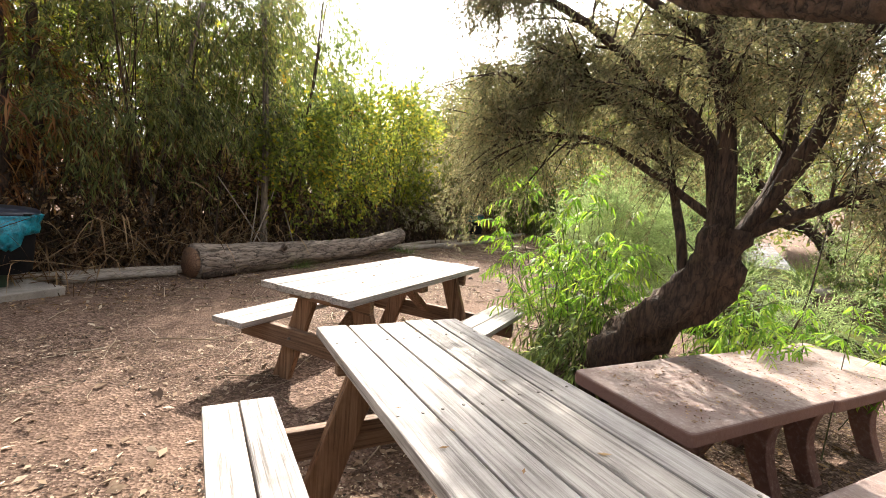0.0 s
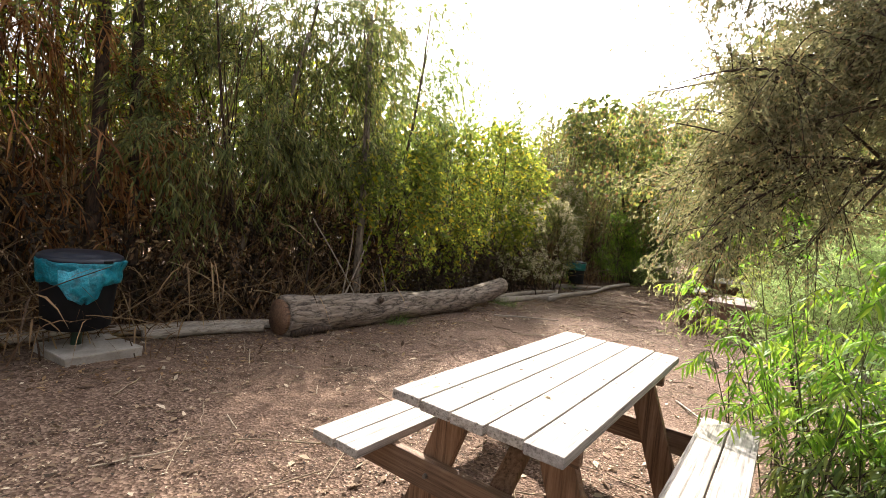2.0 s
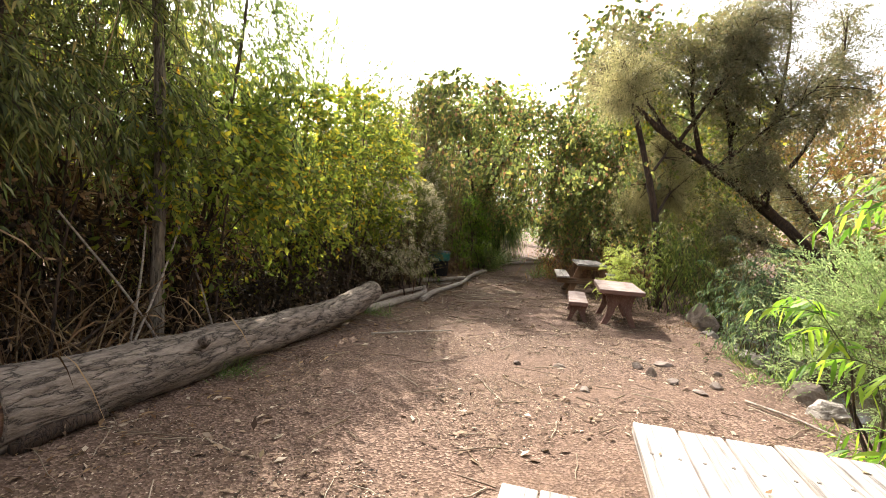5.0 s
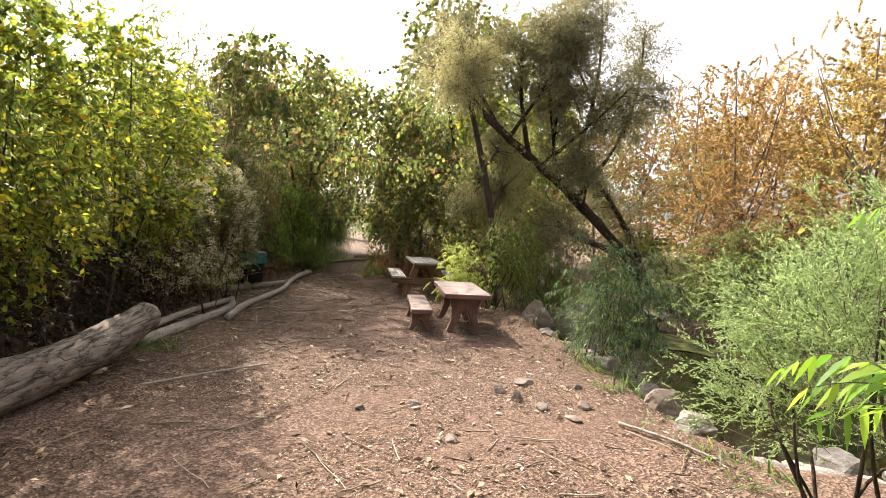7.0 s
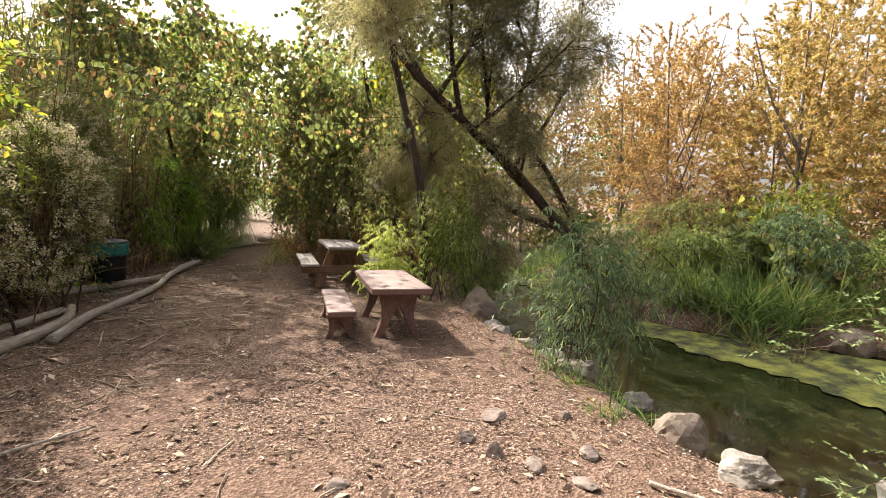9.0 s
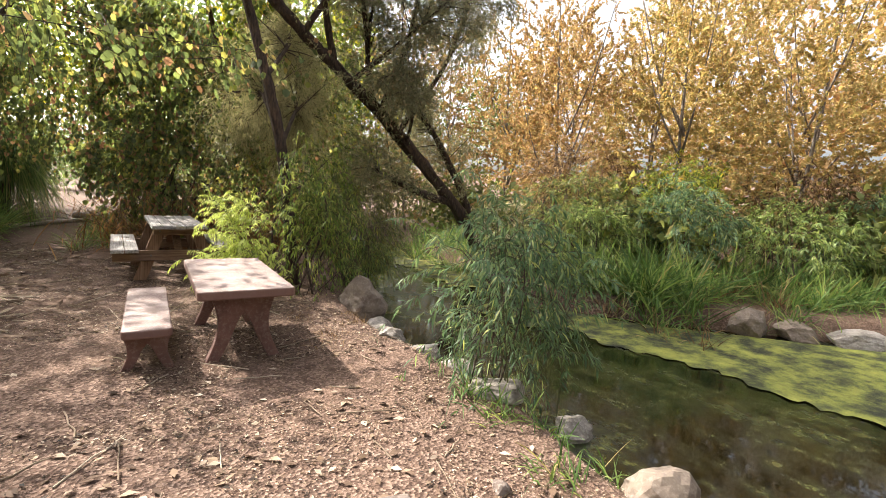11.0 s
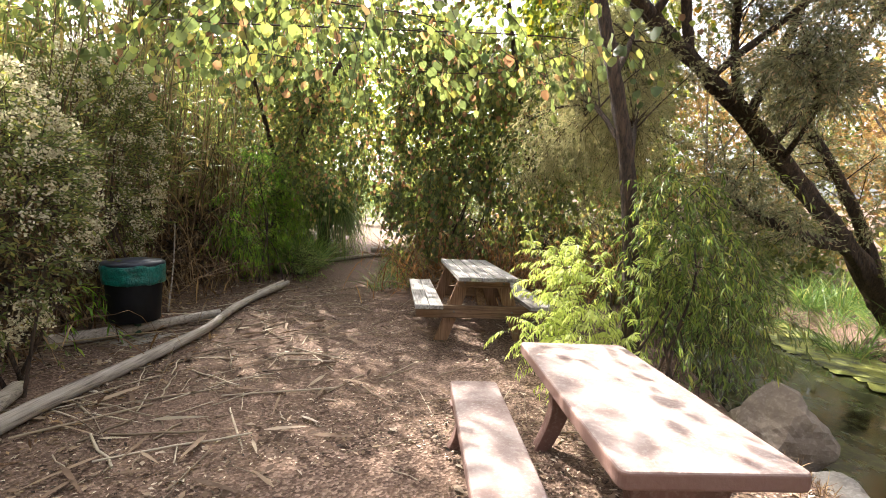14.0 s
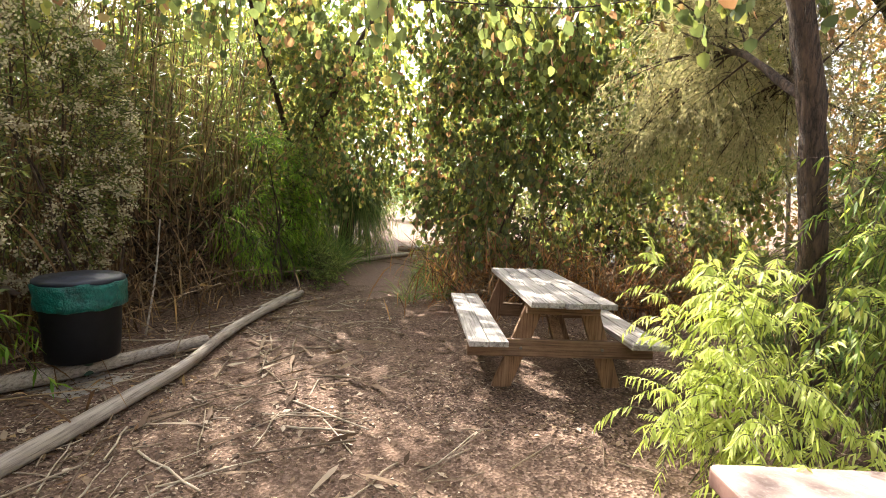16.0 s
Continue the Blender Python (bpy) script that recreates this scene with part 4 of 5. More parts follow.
# giant reeds
def reeds(n, x0, x1, y0, y1, h0, h1, label, dead=0.5, lean=0.1, leaves=13, blade=(0.35, 0.7), width=0.032):
    t = thing("reed_thicket", pose(0, 0, 0), label, "reeds")
    t["kind"] = "stuff"
    x, y = RNG.uniform(x0, x1, n), RNG.uniform(y0, y1, n)
    p = np.stack([x, y, ground_z(x, y) - 0.05], axis=1)
    d = unit(np.stack([RNG.normal(0, lean, n) + 0.03, RNG.normal(0, lean, n), np.ones(n)], axis=1))
    h = RNG.uniform(h0, h1, n)
    line = shoots(p, d, h, RNG.uniform(0, 0.12, n), 8)
    line[:, :, 0] += (np.linspace(0, 1, 8) ** 2)[None] * RNG.normal(0.05, 0.25, n)[:, None]
    v, f = tubes(line, np.linspace(0.011, 0.004, 8)[None].repeat(n, 0), 4)
    np_mesh("cane_mass", v, f, L_CANE, t)
    q, e = along(line, leaves, 0.3, 1.0)
    w = unit(e * 0.9 + rand_dirs(len(q)) * 0.8)
    v, f = ribbons(q, w, RNG.uniform(*blade, len(q)), RNG.uniform(width * 0.7, width * 1.2, len(q)), RNG.uniform(0.2, 0.8, len(q)), 3, 0.3)
    np_mesh("green_foliage", v, f, L_REED, t)
    k = int(leaves * dead) + 1
    q, e = along(line, k, 0.02, 0.55)
    w = unit(e * 0.4 + rand_dirs(len(q)) * 0.9)
    v, f = ribbons(q, w, RNG.uniform(0.25, 0.6, len(q)), RNG.uniform(0.012, 0.026, len(q)), RNG.uniform(0.5, 1.1, len(q)), 3, 0.3)
    np_mesh("dead_foliage", v, f, L_DEAD, t)
    return t


def fallen_canes(n, x0, x1, y0, y1, label, mat=L_DEAD):
    t = thing("dead_canes", pose(0, 0, 0), label, "reeds")
    t["kind"] = "stuff"
    x, y = RNG.uniform(x0, x1, n), RNG.uniform(y0, y1, n)
    p = np.stack([x, y, ground_z(x, y) + RNG.uniform(0, 0.25, n)], axis=1)
    d = unit(np.stack([RNG.normal(0, 0.6, n), RNG.normal(0, 0.6, n), RNG.uniform(0.1, 1.3, n)], axis=1))
    line = shoots(p, d, RNG.uniform(0.4, 1.7, n), RNG.uniform(0, 0.35, n), 6)
    v, f = tubes(line, np.linspace(0.007, 0.003, 6)[None].repeat(n, 0), 4)
    np_mesh("cane_mass", v, f, L_CANE, t)
    q, e = along(line, 6, 0.1, 1)
    v, f = ribbons(q, unit(e * 0.5 + rand_dirs(len(q))), RNG.uniform(0.15, 0.5, len(q)), RNG.uniform(0.008, 0.022, len(q)), RNG.uniform(0.4, 1.2, len(q)), 3, 0.3)
    np_mesh("dead_foliage", v, f, mat, t)


reeds(400, -9.4, -7.25, -3.0, 6.5, 3.8, 6.4, "tall giant reeds with dry brown canes and hanging leaves", 1.9, 0.12, 9)
reeds(110, -9.6, -7.5, 6.5, 12.0, 2.4, 3.6, "green giant reeds standing behind the shrubs", 0.6)
reeds(240, -8.6, -6.65, 12.2, 18.0, 2.6, 4.2, "tall sunlit giant reeds beside the path", 0.8, 0.12)
reeds(200, -9.5, -6.6, 18.0, 23.0, 2.2, 3.6, "giant reeds by the narrow end of the path", 0.7)
reeds(210, -8.8, -6.8, 13.4, 19.0, 4.4, 6.6, "tall feathery reeds rising above the shrubs", 0.3, 0.09, 18)
fallen_canes(420, -7.6, -6.2, -1.0, 6.2, "dry fallen canes tangled at the thicket's foot")
fallen_canes(240, -7.4, -6.15, 11.6, 17.5, "dry broken canes tangled behind the branches")
fallen_canes(900, -3.4, 0.8, 15.9, 18.0, "dry reddish canes under the vine thicket", L_RUST)


# trees among the reeds
def slim_trunk(x, y, x2, y2, h, r, label, mat=M_BARK):
    t = thing("thicket_tree", pose(0, 0, 0), label, "tree", "slim thicket trees")
    rough_tube("trunk", [(x, y, -0.05), ((x + x2) / 2 + 0.05, (y + y2) / 2, h / 2), (x2, y2, h)], r, r * 0.55, mat, t, 10, 20, 0.15)
    p = blob(150, (x2, y2, h), (1.3, 1.3, 1.3))
    foliage(t, p, (x2, y2, h - 0.5), 0.6, 0.5, 22, willow_leaf(0.06, 0.11, 0.016), L_OLIVE)


slim_trunk(-6.95, 2.42, -7.2, 2.5, 4.4, 0.09, "slim dark trunk rising from the reeds")
slim_trunk(-6.95, 2.80, -7.2, 2.78, 4.6, 0.08, "slim red-brown trunk beside another in the reeds")
slim_trunk(-6.35, 5.6, -6.5, 5.55, 4.4, 0.065, "slim grey trunk at the edge of the reeds", M_BARKPALE)
slim_trunk(-7.1, 3.9, -6.6, 4.6, 3.8, 0.05, "leaning thin trunk among the reeds", M_BARKPALE)
slim_trunk(-6.9, 1.1, -7.2, 0.9, 4.2, 0.1, "slim dark trunk at the reeds' edge")


def shrub(name, label, base, p, centre, reach, droop, m, leaf, mat, n_stems=7, r0=0.016, **more):
    t = thing(name, pose(0, 0, 0), label, "shrub")
    if n_stems:
        stems(t, base, p[RNG.choice(len(p), min(n_stems, len(p)), replace=False)], r0, M_BARK, sway=0.25)
    foliage(t, p, centre, reach, droop, m, leaf, mat, **more)
    return t


olive = willow_leaf(0.07, 0.13, 0.019)
shrub("willow_shrub", "drooping olive-green willow shrub before the reeds", (-6.9, 3.8, 0), blob(420, (-6.75, 3.7, 2.4), (0.6, 1.1, 1.2), 0.35, 1.5, 0.02), (-7.2, 3.7, 2.3), 0.5, 0.5, 20, olive, L_OLIVE)
shrub("willow_shrub", "dusty olive willow shrub among dry canes", (-7.0, 5.2, 0), blob(420, (-6.75, 5.1, 2.5), (0.6, 1.0, 1.3), 0.35, 1.5, 0.02), (-7.2, 5.0, 2.6), 0.5, 0.5, 20, olive, L_OLIVE)
shrub("willow_tree", "dusty olive willow crown hanging over the reeds", (-7.0, 4.4, 0), blob(620, (-7.0, 4.3, 4.4), (0.9, 2.0, 1.3), 0.3, 1.2, -0.02), (-7.2, 4.4, 3.6), 0.55, 0.6, 20, olive, L_OLIVE, 4, 0.025)
shrub("willow_tree", "dense olive willow standing behind the reeds", (-8.4, 6.6, 0), blob(760, (-8.4, 6.3, 4.5), (1.1, 2.2, 1.7)), (-8.4, 6.4, 3.6), 0.55, 0.5, 18, willow_leaf(0.09, 0.15, 0.024), L_OLIVE, 4, 0.03)
shrub("willow_tree", "tall light-green willow catching the sun above the reeds", (-7.0, 6.7, 0), blob(900, (-7.05, 6.8, 3.9), (1.15, 1.45, 2.5), 0.35, 1.4, -0.02), (-7.0, 6.5, 3.4), 0.5, 0.5, 20, willow_leaf(0.06, 0.11, 0.016), L_WILLOW2, 7, 0.03)
shrub("autumn_shrub", "yellow-green leafy shrub leaning out over the log", (-6.6, 6.2, 0), blob(260, (-6.4, 6.3, 1.95), (0.6, 0.95, 0.85)), (-6.8, 6.2, 2.0), 0.45, 0.6, 16, small_leaf(0.06, 0.11, 0.5), L_MIX, 5)
shrub("willow_shrub", "yellowing shrub high among the reeds", (-7.4, 1.4, 0), blob(520, (-7.6, 1.8, 3.4), (0.9, 2.2, 1.3)), (-7.8, 1.8, 3.4), 0.45, 0.4, 20, small_leaf(0.04, 0.08, 0.45), L_MIX)
shrub("willow_shrub", "dark dusty shrub at the reeds' edge", (-7.4, -0.6, 0), blob(520, (-7.2, -0.4, 2.2), (0.9, 1.4, 1.8)), (-7.6, -0.4, 2.2), 0.45, 0.4, 20, olive, L_OLIVE)
mixed_leaf = small_leaf(0.05, 0.10, 0.5)
for y, xx, h, lab in ((7.9, -6.75, 1.9, "yellow-green shrub with autumn leaves beside the log"), (9.2, -6.55, 2.1, "large yellow-green shrub overhanging the path edge"), (10.5, -7.1, 2.0, "dense green shrub flecked with yellow leaves")):
    shrub("autumn_shrub", lab, (xx, y, 0), blob(430, (xx + 0.15, y, h + 0.25), (0.95, 0.95, 1.25), 0.35, 1.6, 0.0), (xx - 0.3, y, h), 0.42, 0.5, 18, mixed_leaf, L_MIX)
shrub("autumn_shrub", "tall sparse shrub with upright sunlit shoots", (-7.2, 9.6, 0), blob(270, (-7.2, 9.6, 3.7), (0.8, 2.6, 0.9)), (-7.2, 9.4, 2.0), 0.8, 0.05, 22, small_leaf(0.04, 0.08, 0.4), L_WILLOW2, up=0.9)
shrub("autumn_shrub", "low dark shrub at the foot of the thicket", (-6.8, 8.6, 0), blob(300, (-7.5, 8.8, 0.7), (0.5, 2.4, 0.5)), (-7.9, 8.8, 0.8), 0.4, 0.5, 18, mixed_leaf, L_MIX)


shrub("dry_shrub", "dry brown shrub with withered leaves under the reeds", (-6.9, 4.6, 0), blob(330, (-6.75, 4.7, 0.95), (0.45, 2.4, 0.75)), (-7.2, 4.6, 0.8), 0.4, 0.7, 16, small_leaf(0.04, 0.08, 0.4), L_DEAD)
shrub("dry_shrub", "rust-brown withered reeds and leaves behind the bin", (-7.2, 1.2, 0), blob(520, (-7.15, 1.4, 2.0), (0.5, 1.9, 1.5)), (-7.8, 1.2, 1.6), 0.5, 0.8, 16, willow_leaf(0.14, 0.3, 0.02), L_RUST)


# filler leaves whose near-black colour puts deep shade into the thicket's foot
for lab, box, n in (("undergrowth coloured near-black for the shade under the reeds", (-7.9, -6.75, -1.0, 6.2, 0.0, 1.5), 1100), ("twiggy undergrowth coloured near-black for the shade below the autumn shrubs", (-7.6, -6.35, 5.8, 12.6, 0.0, 1.15), 1100), ("undergrowth coloured near-black for the shade behind the broken canes", (-8.0, -6.9, 12.4, 17.6, 0.0, 1.3), 700), ("leaves coloured near-black for the shaded hollow under the vines", (-2.9, 1.2, 17.5, 18.6, 0.0, 1.3), 500)):
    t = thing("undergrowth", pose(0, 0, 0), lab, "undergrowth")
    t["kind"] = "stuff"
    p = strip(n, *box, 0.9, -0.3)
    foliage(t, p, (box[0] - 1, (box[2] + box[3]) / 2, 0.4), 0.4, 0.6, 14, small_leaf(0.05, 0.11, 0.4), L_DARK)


def flowering(label, c, r, n):
    t = shrub("flowering_shrub", label, (c[0], c[1], 0), blob(n, c, r), (c[0] - 0.2, c[1], c[2] - 0.2), 0.35, 0.2, 18, small_leaf(0.03, 0.06, 0.35), L_OLIVE)
    p = blob(int(n * 0.75), c, (r[0] * 1.22, r[1] * 1.22, r[2] * 1.22), 0.8)
    q = (p[:, None] + RNG.normal(size=(len(p), 24, 3)) * 0.026).reshape(-1, 3)
    v, f = diamonds(q, rand_dirs(len(q), 0.3), RNG.uniform(0.016, 0.034, len(q)), 0.019)
    np_mesh("flower_mass", v, f, L_FLOWER, t)["label"] = "fluffy whitish seed tufts"


flowering("low grey-green shrub with fluffy white seed heads", (-6.2, 10.2, 1.25), (0.55, 0.7, 0.75), 330)
flowering("grey-green shrub covered in fluffy white seed heads", (-5.98, 11.5, 1.3), (0.5, 0.75, 0.85), 480)
flowering("tall white-tufted shrub behind the green-lined bin", (-6.55, 13.5, 1.75), (0.4, 0.8, 1.05), 460)
shrub("willow_shrub", "small willow with drooping pale leaves by the bin", (-6.4, 12.4, 0), blob(70, (-6.2, 12.4, 0.85), (0.3, 0.35, 0.5)), (-6.5, 12.4, 0.9), 0.4, 0.7, 14, willow_leaf(0.08, 0.13, 0.02), L_WILLOW, 0)
shrub("willow_shrub", "bright green willow shoots beside the path", (-6.0, 17.0, 0), blob(420, (-6.2, 17.0, 1.3), (0.55, 0.9, 1.0)), (-6.6, 17.0, 1.2), 0.5, 0.5, 16, willow_leaf(0.07, 0.13, 0.016), L_WILLOW)
shrub("low_shrub", "low green bush at the path's edge", (-5.75, 17.3, 0), blob(300, (-5.75, 17.3, 0.28), (0.55, 0.8, 0.3)), (-5.9, 17.3, 0), 0.3, 0.2, 16, small_leaf(0.03, 0.06, 0.4), L_WILLOW2, 4, 0.008)


# vine canopy over the end of the path
vine = round_leaf(0.05, 0.095)
shrub("vine_thicket", "wall of round-leaved vines in green, yellow and rust", (-2.6, 17.4, 0), strip(2300, -3.7, 1.2, 16.6, 17.8, 0.8, 4.6, 1.6, -0.05), (-2.0, 19.5, 2.5), 0.45, 0.7, 10, round_leaf(0.055, 0.10), L_VINE, 12, 0.02)
shrub("vine_thicket", "vines hanging over the path like a roof", (-3.3, 17.6, 0), strip(900, -6.2, -2.8, 17.2, 21.5, 1.95, 3.6), (-4.4, 19.0, 4.0), 0.45, 0.8, 9, vine, L_VINE, 0, 0.02)
shrub("vine_thicket", "leafy vines climbing over the reeds", (-6.2, 18.4, 0), strip(650, -7.2, -5.7, 17.6, 20.5, 1.4, 3.8), (-7.5, 19.0, 2.0), 0.45, 0.7, 9, vine, L_VINE, 5, 0.02)
shrub("vine_thicket", "dense vines closing the far thicket", (-1.0, 20.0, 0), strip(700, -3.6, 2.0, 19.5, 23.5, 0.5, 3.0), (-1.0, 23.0, 2.0), 0.5, 0.6, 9, vine, L_VINE, 8, 0.02)
shrub("dark_bush", "dense dark bush under the vine wall", (-1.2, 18.3, 0), strip(900, -3.3, 1.6, 17.8, 19.2, 0.1, 1.6), (-1.0, 20.0, 0.5), 0.4, 0.4, 14, olive, L_OLIVE, 6, 0.015)
shrub("tunnel_bush", "dark drooping bush narrowing the path's end", (-6.2, 22.4, 0), strip(420, -7.2, -5.35, 21.0, 24.5, 0.15, 2.6), (-7.0, 23.0, 1.0), 0.5, 0.9, 14, willow_leaf(0.12, 0.22, 0.02), L_OLIVE, 0, 0.015)
shrub("tunnel_bush", "tangled bush beside the bright opening", (-3.4, 23.4, 0), strip(380, -4.25, -2.6, 21.5, 24.5, 0.1, 2.4), (-3.0, 23.4, 1.0), 0.4, 0.6, 14, small_leaf(0.06, 0.1, 0.4), L_MIX, 0, 0.015)
shrub("tunnel_bush", "leafy arch closing over the path", (-3.2, 23.0, 0), strip(420, -6.4, -3.2, 22.0, 24.5, 1.75, 3.6), (-4.8, 23.2, 4.0), 0.4, 0.6, 12, small_leaf(0.06, 0.1, 0.5), L_MIX, 0, 0.015)
over = thing("hanging_vine", pose(0, 0, 0), "vine stems with large round leaves hanging over the path", "vine")
VINE_LINES = [[(-7.0, 13.6, 2.9), (-5.6, 12.6, 2.9), (-4.4, 11.9, 2.68), (-3.3, 11.8, 2.66), (-2.3, 12.0, 2.75), (-1.4, 12.6, 2.95)], [(-6.6, 14.6, 3.2), (-5.0, 13.6, 3.0), (-3.6, 13.2, 2.8), (-2.2, 13.4, 2.9), (-1.2, 13.0, 3.2)], [(-6.8, 12.4, 3.2), (-5.2, 11.8, 3.0), (-4.0, 11.8, 2.85), (-3.0, 11.9, 2.8)]]
vp = []
for line in VINE_LINES:
    rough_tube("vine_stem", line, 0.006, 0.004, M_BARK, over, 6, 40, 0.1)
    vp.append(along(curve_pts(line, 24)[None], 85, 0.05, 1.0)[0])
vp = np.concatenate(vp) + RNG.normal(size=(255, 3)) * np.array([0.25, 0.3, 0.08])
foliage(over, vp, (-4.0, 12.4, 3.6), 0.34, 0.55, 5, round_leaf(0.055, 0.09), L_VINE)
vt = thing("vine_tree", pose(0, 0, 0), "vine-draped tree crown with yellowing leaves above the path", "tree")
rough_tube("trunk", [(-0.6, 18.0, -0.05), (-0.9, 17.8, 1.6), (-1.4, 17.2, 3.2), (-1.9, 16.2, 4.8)], 0.09, 0.04, M_BARK, vt, 12, 20, 0.2)
foliage(vt, blob(640, (-1.9, 15.9, 5.5), (1.35, 1.3, 2.3)), (-1.9, 15.9, 4.6), 0.5, 0.6, 9, round_leaf(0.07, 0.11), L_VINE)
foliage(vt, blob(420, (-0.6, 15.4, 5.3), (1.4, 1.3, 1.6)), (-0.6, 15.4, 5.0), 0.5, 0.5, 9, round_leaf(0.07, 0.11), L_MIX)
vt2 = thing("vine_tree", pose(0, 0, 0), "green tree smothered in vines over the tunnel's mouth", "tree")
rough_tube("trunk", [(-6.6, 18.9, -0.05), (-6.3, 18.8, 1.8), (-5.6, 18.6, 3.4), (-4.9, 18.4, 4.6)], 0.1, 0.05, M_BARK, vt2, 12, 20, 0.2)
# limb and the crown on it: added to throw dappled shade on the path
rough_tube("limb", [(-6.3, 18.8, 1.8), (-6.4, 17.8, 3.2), (-6.3, 16.4, 4.4)], 0.06, 0.025, M_BARK, vt2, 10, 14, 0.2)
foliage(vt2, blob(520, (-6.2, 15.5, 4.9), (1.3, 1.7, 0.9), 0.3, 1.3, 0.0), (-6.2, 16.0, 4.2), 0.5, 0.6, 9, round_leaf(0.07, 0.11), L_VINE)
foliage(vt2, blob(760, (-4.6, 18.2, 4.5), (2.1, 1.4, 1.2)), (-4.6, 18.2, 4.0), 0.5, 0.6, 9, round_leaf(0.07, 0.11), L_VINE)


# sedges and grass
def sedge(n, x0, x1, y0, y1, lo, hi, label, mat=L_GRASS, width=0.014, droop=0.9, tall=0.7):
    t = thing("sedge_clump", pose(0, 0, 0), label, "grass")
    t["kind"] = "stuff"
    k = max(6, n // 60)
    cxs, cys = RNG.uniform(x0, x1, k), RNG.uniform(y0, y1, k)
    i = RNG.integers(0, k, n)
    x, y = cxs[i] + RNG.normal(0, 0.07, n), cys[i] + RNG.normal(0, 0.07, n)
    p = np.stack([x, y, np.maximum(ground_z(x, y), -0.35) - 0.02], axis=1)
    d = unit(np.stack([RNG.normal(0, 0.4, n), RNG.normal(0, 0.4, n), np.full(n, tall)], axis=1))
    v, f = ribbons(p, d, RNG.uniform(lo, hi, n), RNG.uniform(width * 0.6, width * 1.2, n), RNG.uniform(0.1, droop, n), 4, 0.35)
    np_mesh("foliage", v, f, mat, t)
    return t


sedge(3000, 3.0, 4.7, 9.9, 12.2, 0.6, 1.35, "lush green cattail sedges on the far bank", L_GRASS, 0.02, 1.0)
sedge(2200, 4.6, 7.5, 8.7, 10.6, 0.5, 1.2, "green sedges leaning over the pond", L_GRASS, 0.016, 1.1)
sedge(900, 2.8, 7.0, 9.2, 12.4, 0.4, 0.9, "withered straw-brown sedges on the far bank", L_DEAD, 0.012, 1.2)
sedge(2600, 2.5, 5.0, 12.4, 18.0, 0.6, 1.3, "green sedges along the upper stream")
sedge(2600, 0.2, 1.6, 15.0, 18.0, 0.6, 1.2, "dark sedges where the stream narrows")
sedge(1700, -6.4, -5.5, 18.0, 20.0, 0.8, 1.5, "arching green sedge beside the path's end")
sedge(900, -3.9, -3.1, 16.2, 19.0, 0.5, 1.0, "dry yellow-green grass tufts by the path", width=0.009)
sedge(300, -0.85, -0.3, 7.6, 8.8, 0.15, 0.38, "short bright grass on the near bank", L_GRASS, 0.012, 1.1)
sedge(130, -0.95, -0.3, 6.1, 6.8, 0.10, 0.26, "small green weeds among the bank stones", L_GRASS, 0.012, 1.1)
sedge(140, -5.55, -5.4, 5.5, 5.75, 0.15, 0.35, "small grass tuft growing beside the log", width=0.006)
sedge(200, -5.75, -5.3, 8.5, 8.8, 0.15, 0.4, "thin grass tuft at the log's end", width=0.006)
sedge(420, -1.5, -0.6, 9.9, 11.2, 0.06, 0.16, "thin grass blades on the bank", L_DEAD, 0.005, 0.8)
bushleaf = willow_leaf(0.07, 0.13, 0.022)
for x, y, z, r, n, mat, lab in ((3.4, 11.6, 0.7, 0.8, 330, L_WILLOW2, "leafy light-green bush above the far bank"), (5.0, 11.2, 1.0, 0.9, 360, L_BANK, "blue-green willow bush behind the sedges"), (4.3, 12.6, 1.1, 1.0, 380, L_OLIVE, "dull olive bush under the poplars"), (6.3, 10.0, 0.9, 0.9, 340, L_WILLOW2, "leafy green bush by the pond's far side"), (7.6, 9.2, 1.0, 0.9, 320, L_BANK, "grey-green bush leaning to the pond"), (6.0, 11.8, 1.4, 1.0, 360, L_MIX, "yellowing bush at the poplars' foot"), (7.8, 10.6, 1.3, 1.1, 380, L_DEAD, "withered rust-brown bush at the poplars' foot"), (4.9, 13.4, 1.5, 1.1, 380, L_DEAD, "dry brown bush at the edge of the poplars"), (8.9, 7.8, 0.9, 0.9, 300, L_MIX, "yellow-green bush above the far rocks")):
    shrub("reedy_bush", lab, (x, y, 0), blob(n, (x, y, z), (r, r, z * 0.75), 0.3, 1.4, 0.0), (x, y, z * 0.3), 0.42, 0.45, 16, bushleaf, mat, 5)
flowering("pale flowering bush across the upper stream", (3.3, 13.6, 0.55), (0.8, 0.8, 0.6), 420)
skirt = thing("palm_clump", pose(0, 0, 0), "low palm with a skirt of dark hanging fronds", "palm")
rough_tube("trunk", [(-6.0, 21.3, -0.05), (-5.95, 21.3, 1.2), (-5.9, 21.2, 1.9)], 0.2, 0.16, M_BARK, skirt, 12, 14, 0.25)
fp = np.array([(-5.9, 21.2, 1.85)]) + RNG.normal(size=(1500, 3)) * np.array([0.22, 0.22, 0.2])
fd = unit(np.stack([RNG.normal(0, 1, 1500), RNG.normal(0, 1, 1500), RNG.uniform(-0.4, 0.7, 1500)], axis=1))
v, f = ribbons(fp, fd, RNG.uniform(0.7, 1.3, 1500), 0.02, RNG.uniform(0.6, 1.8, 1500), 5, 0.3)
np_mesh("frond_mass", v, f, L_GRASS, skirt)


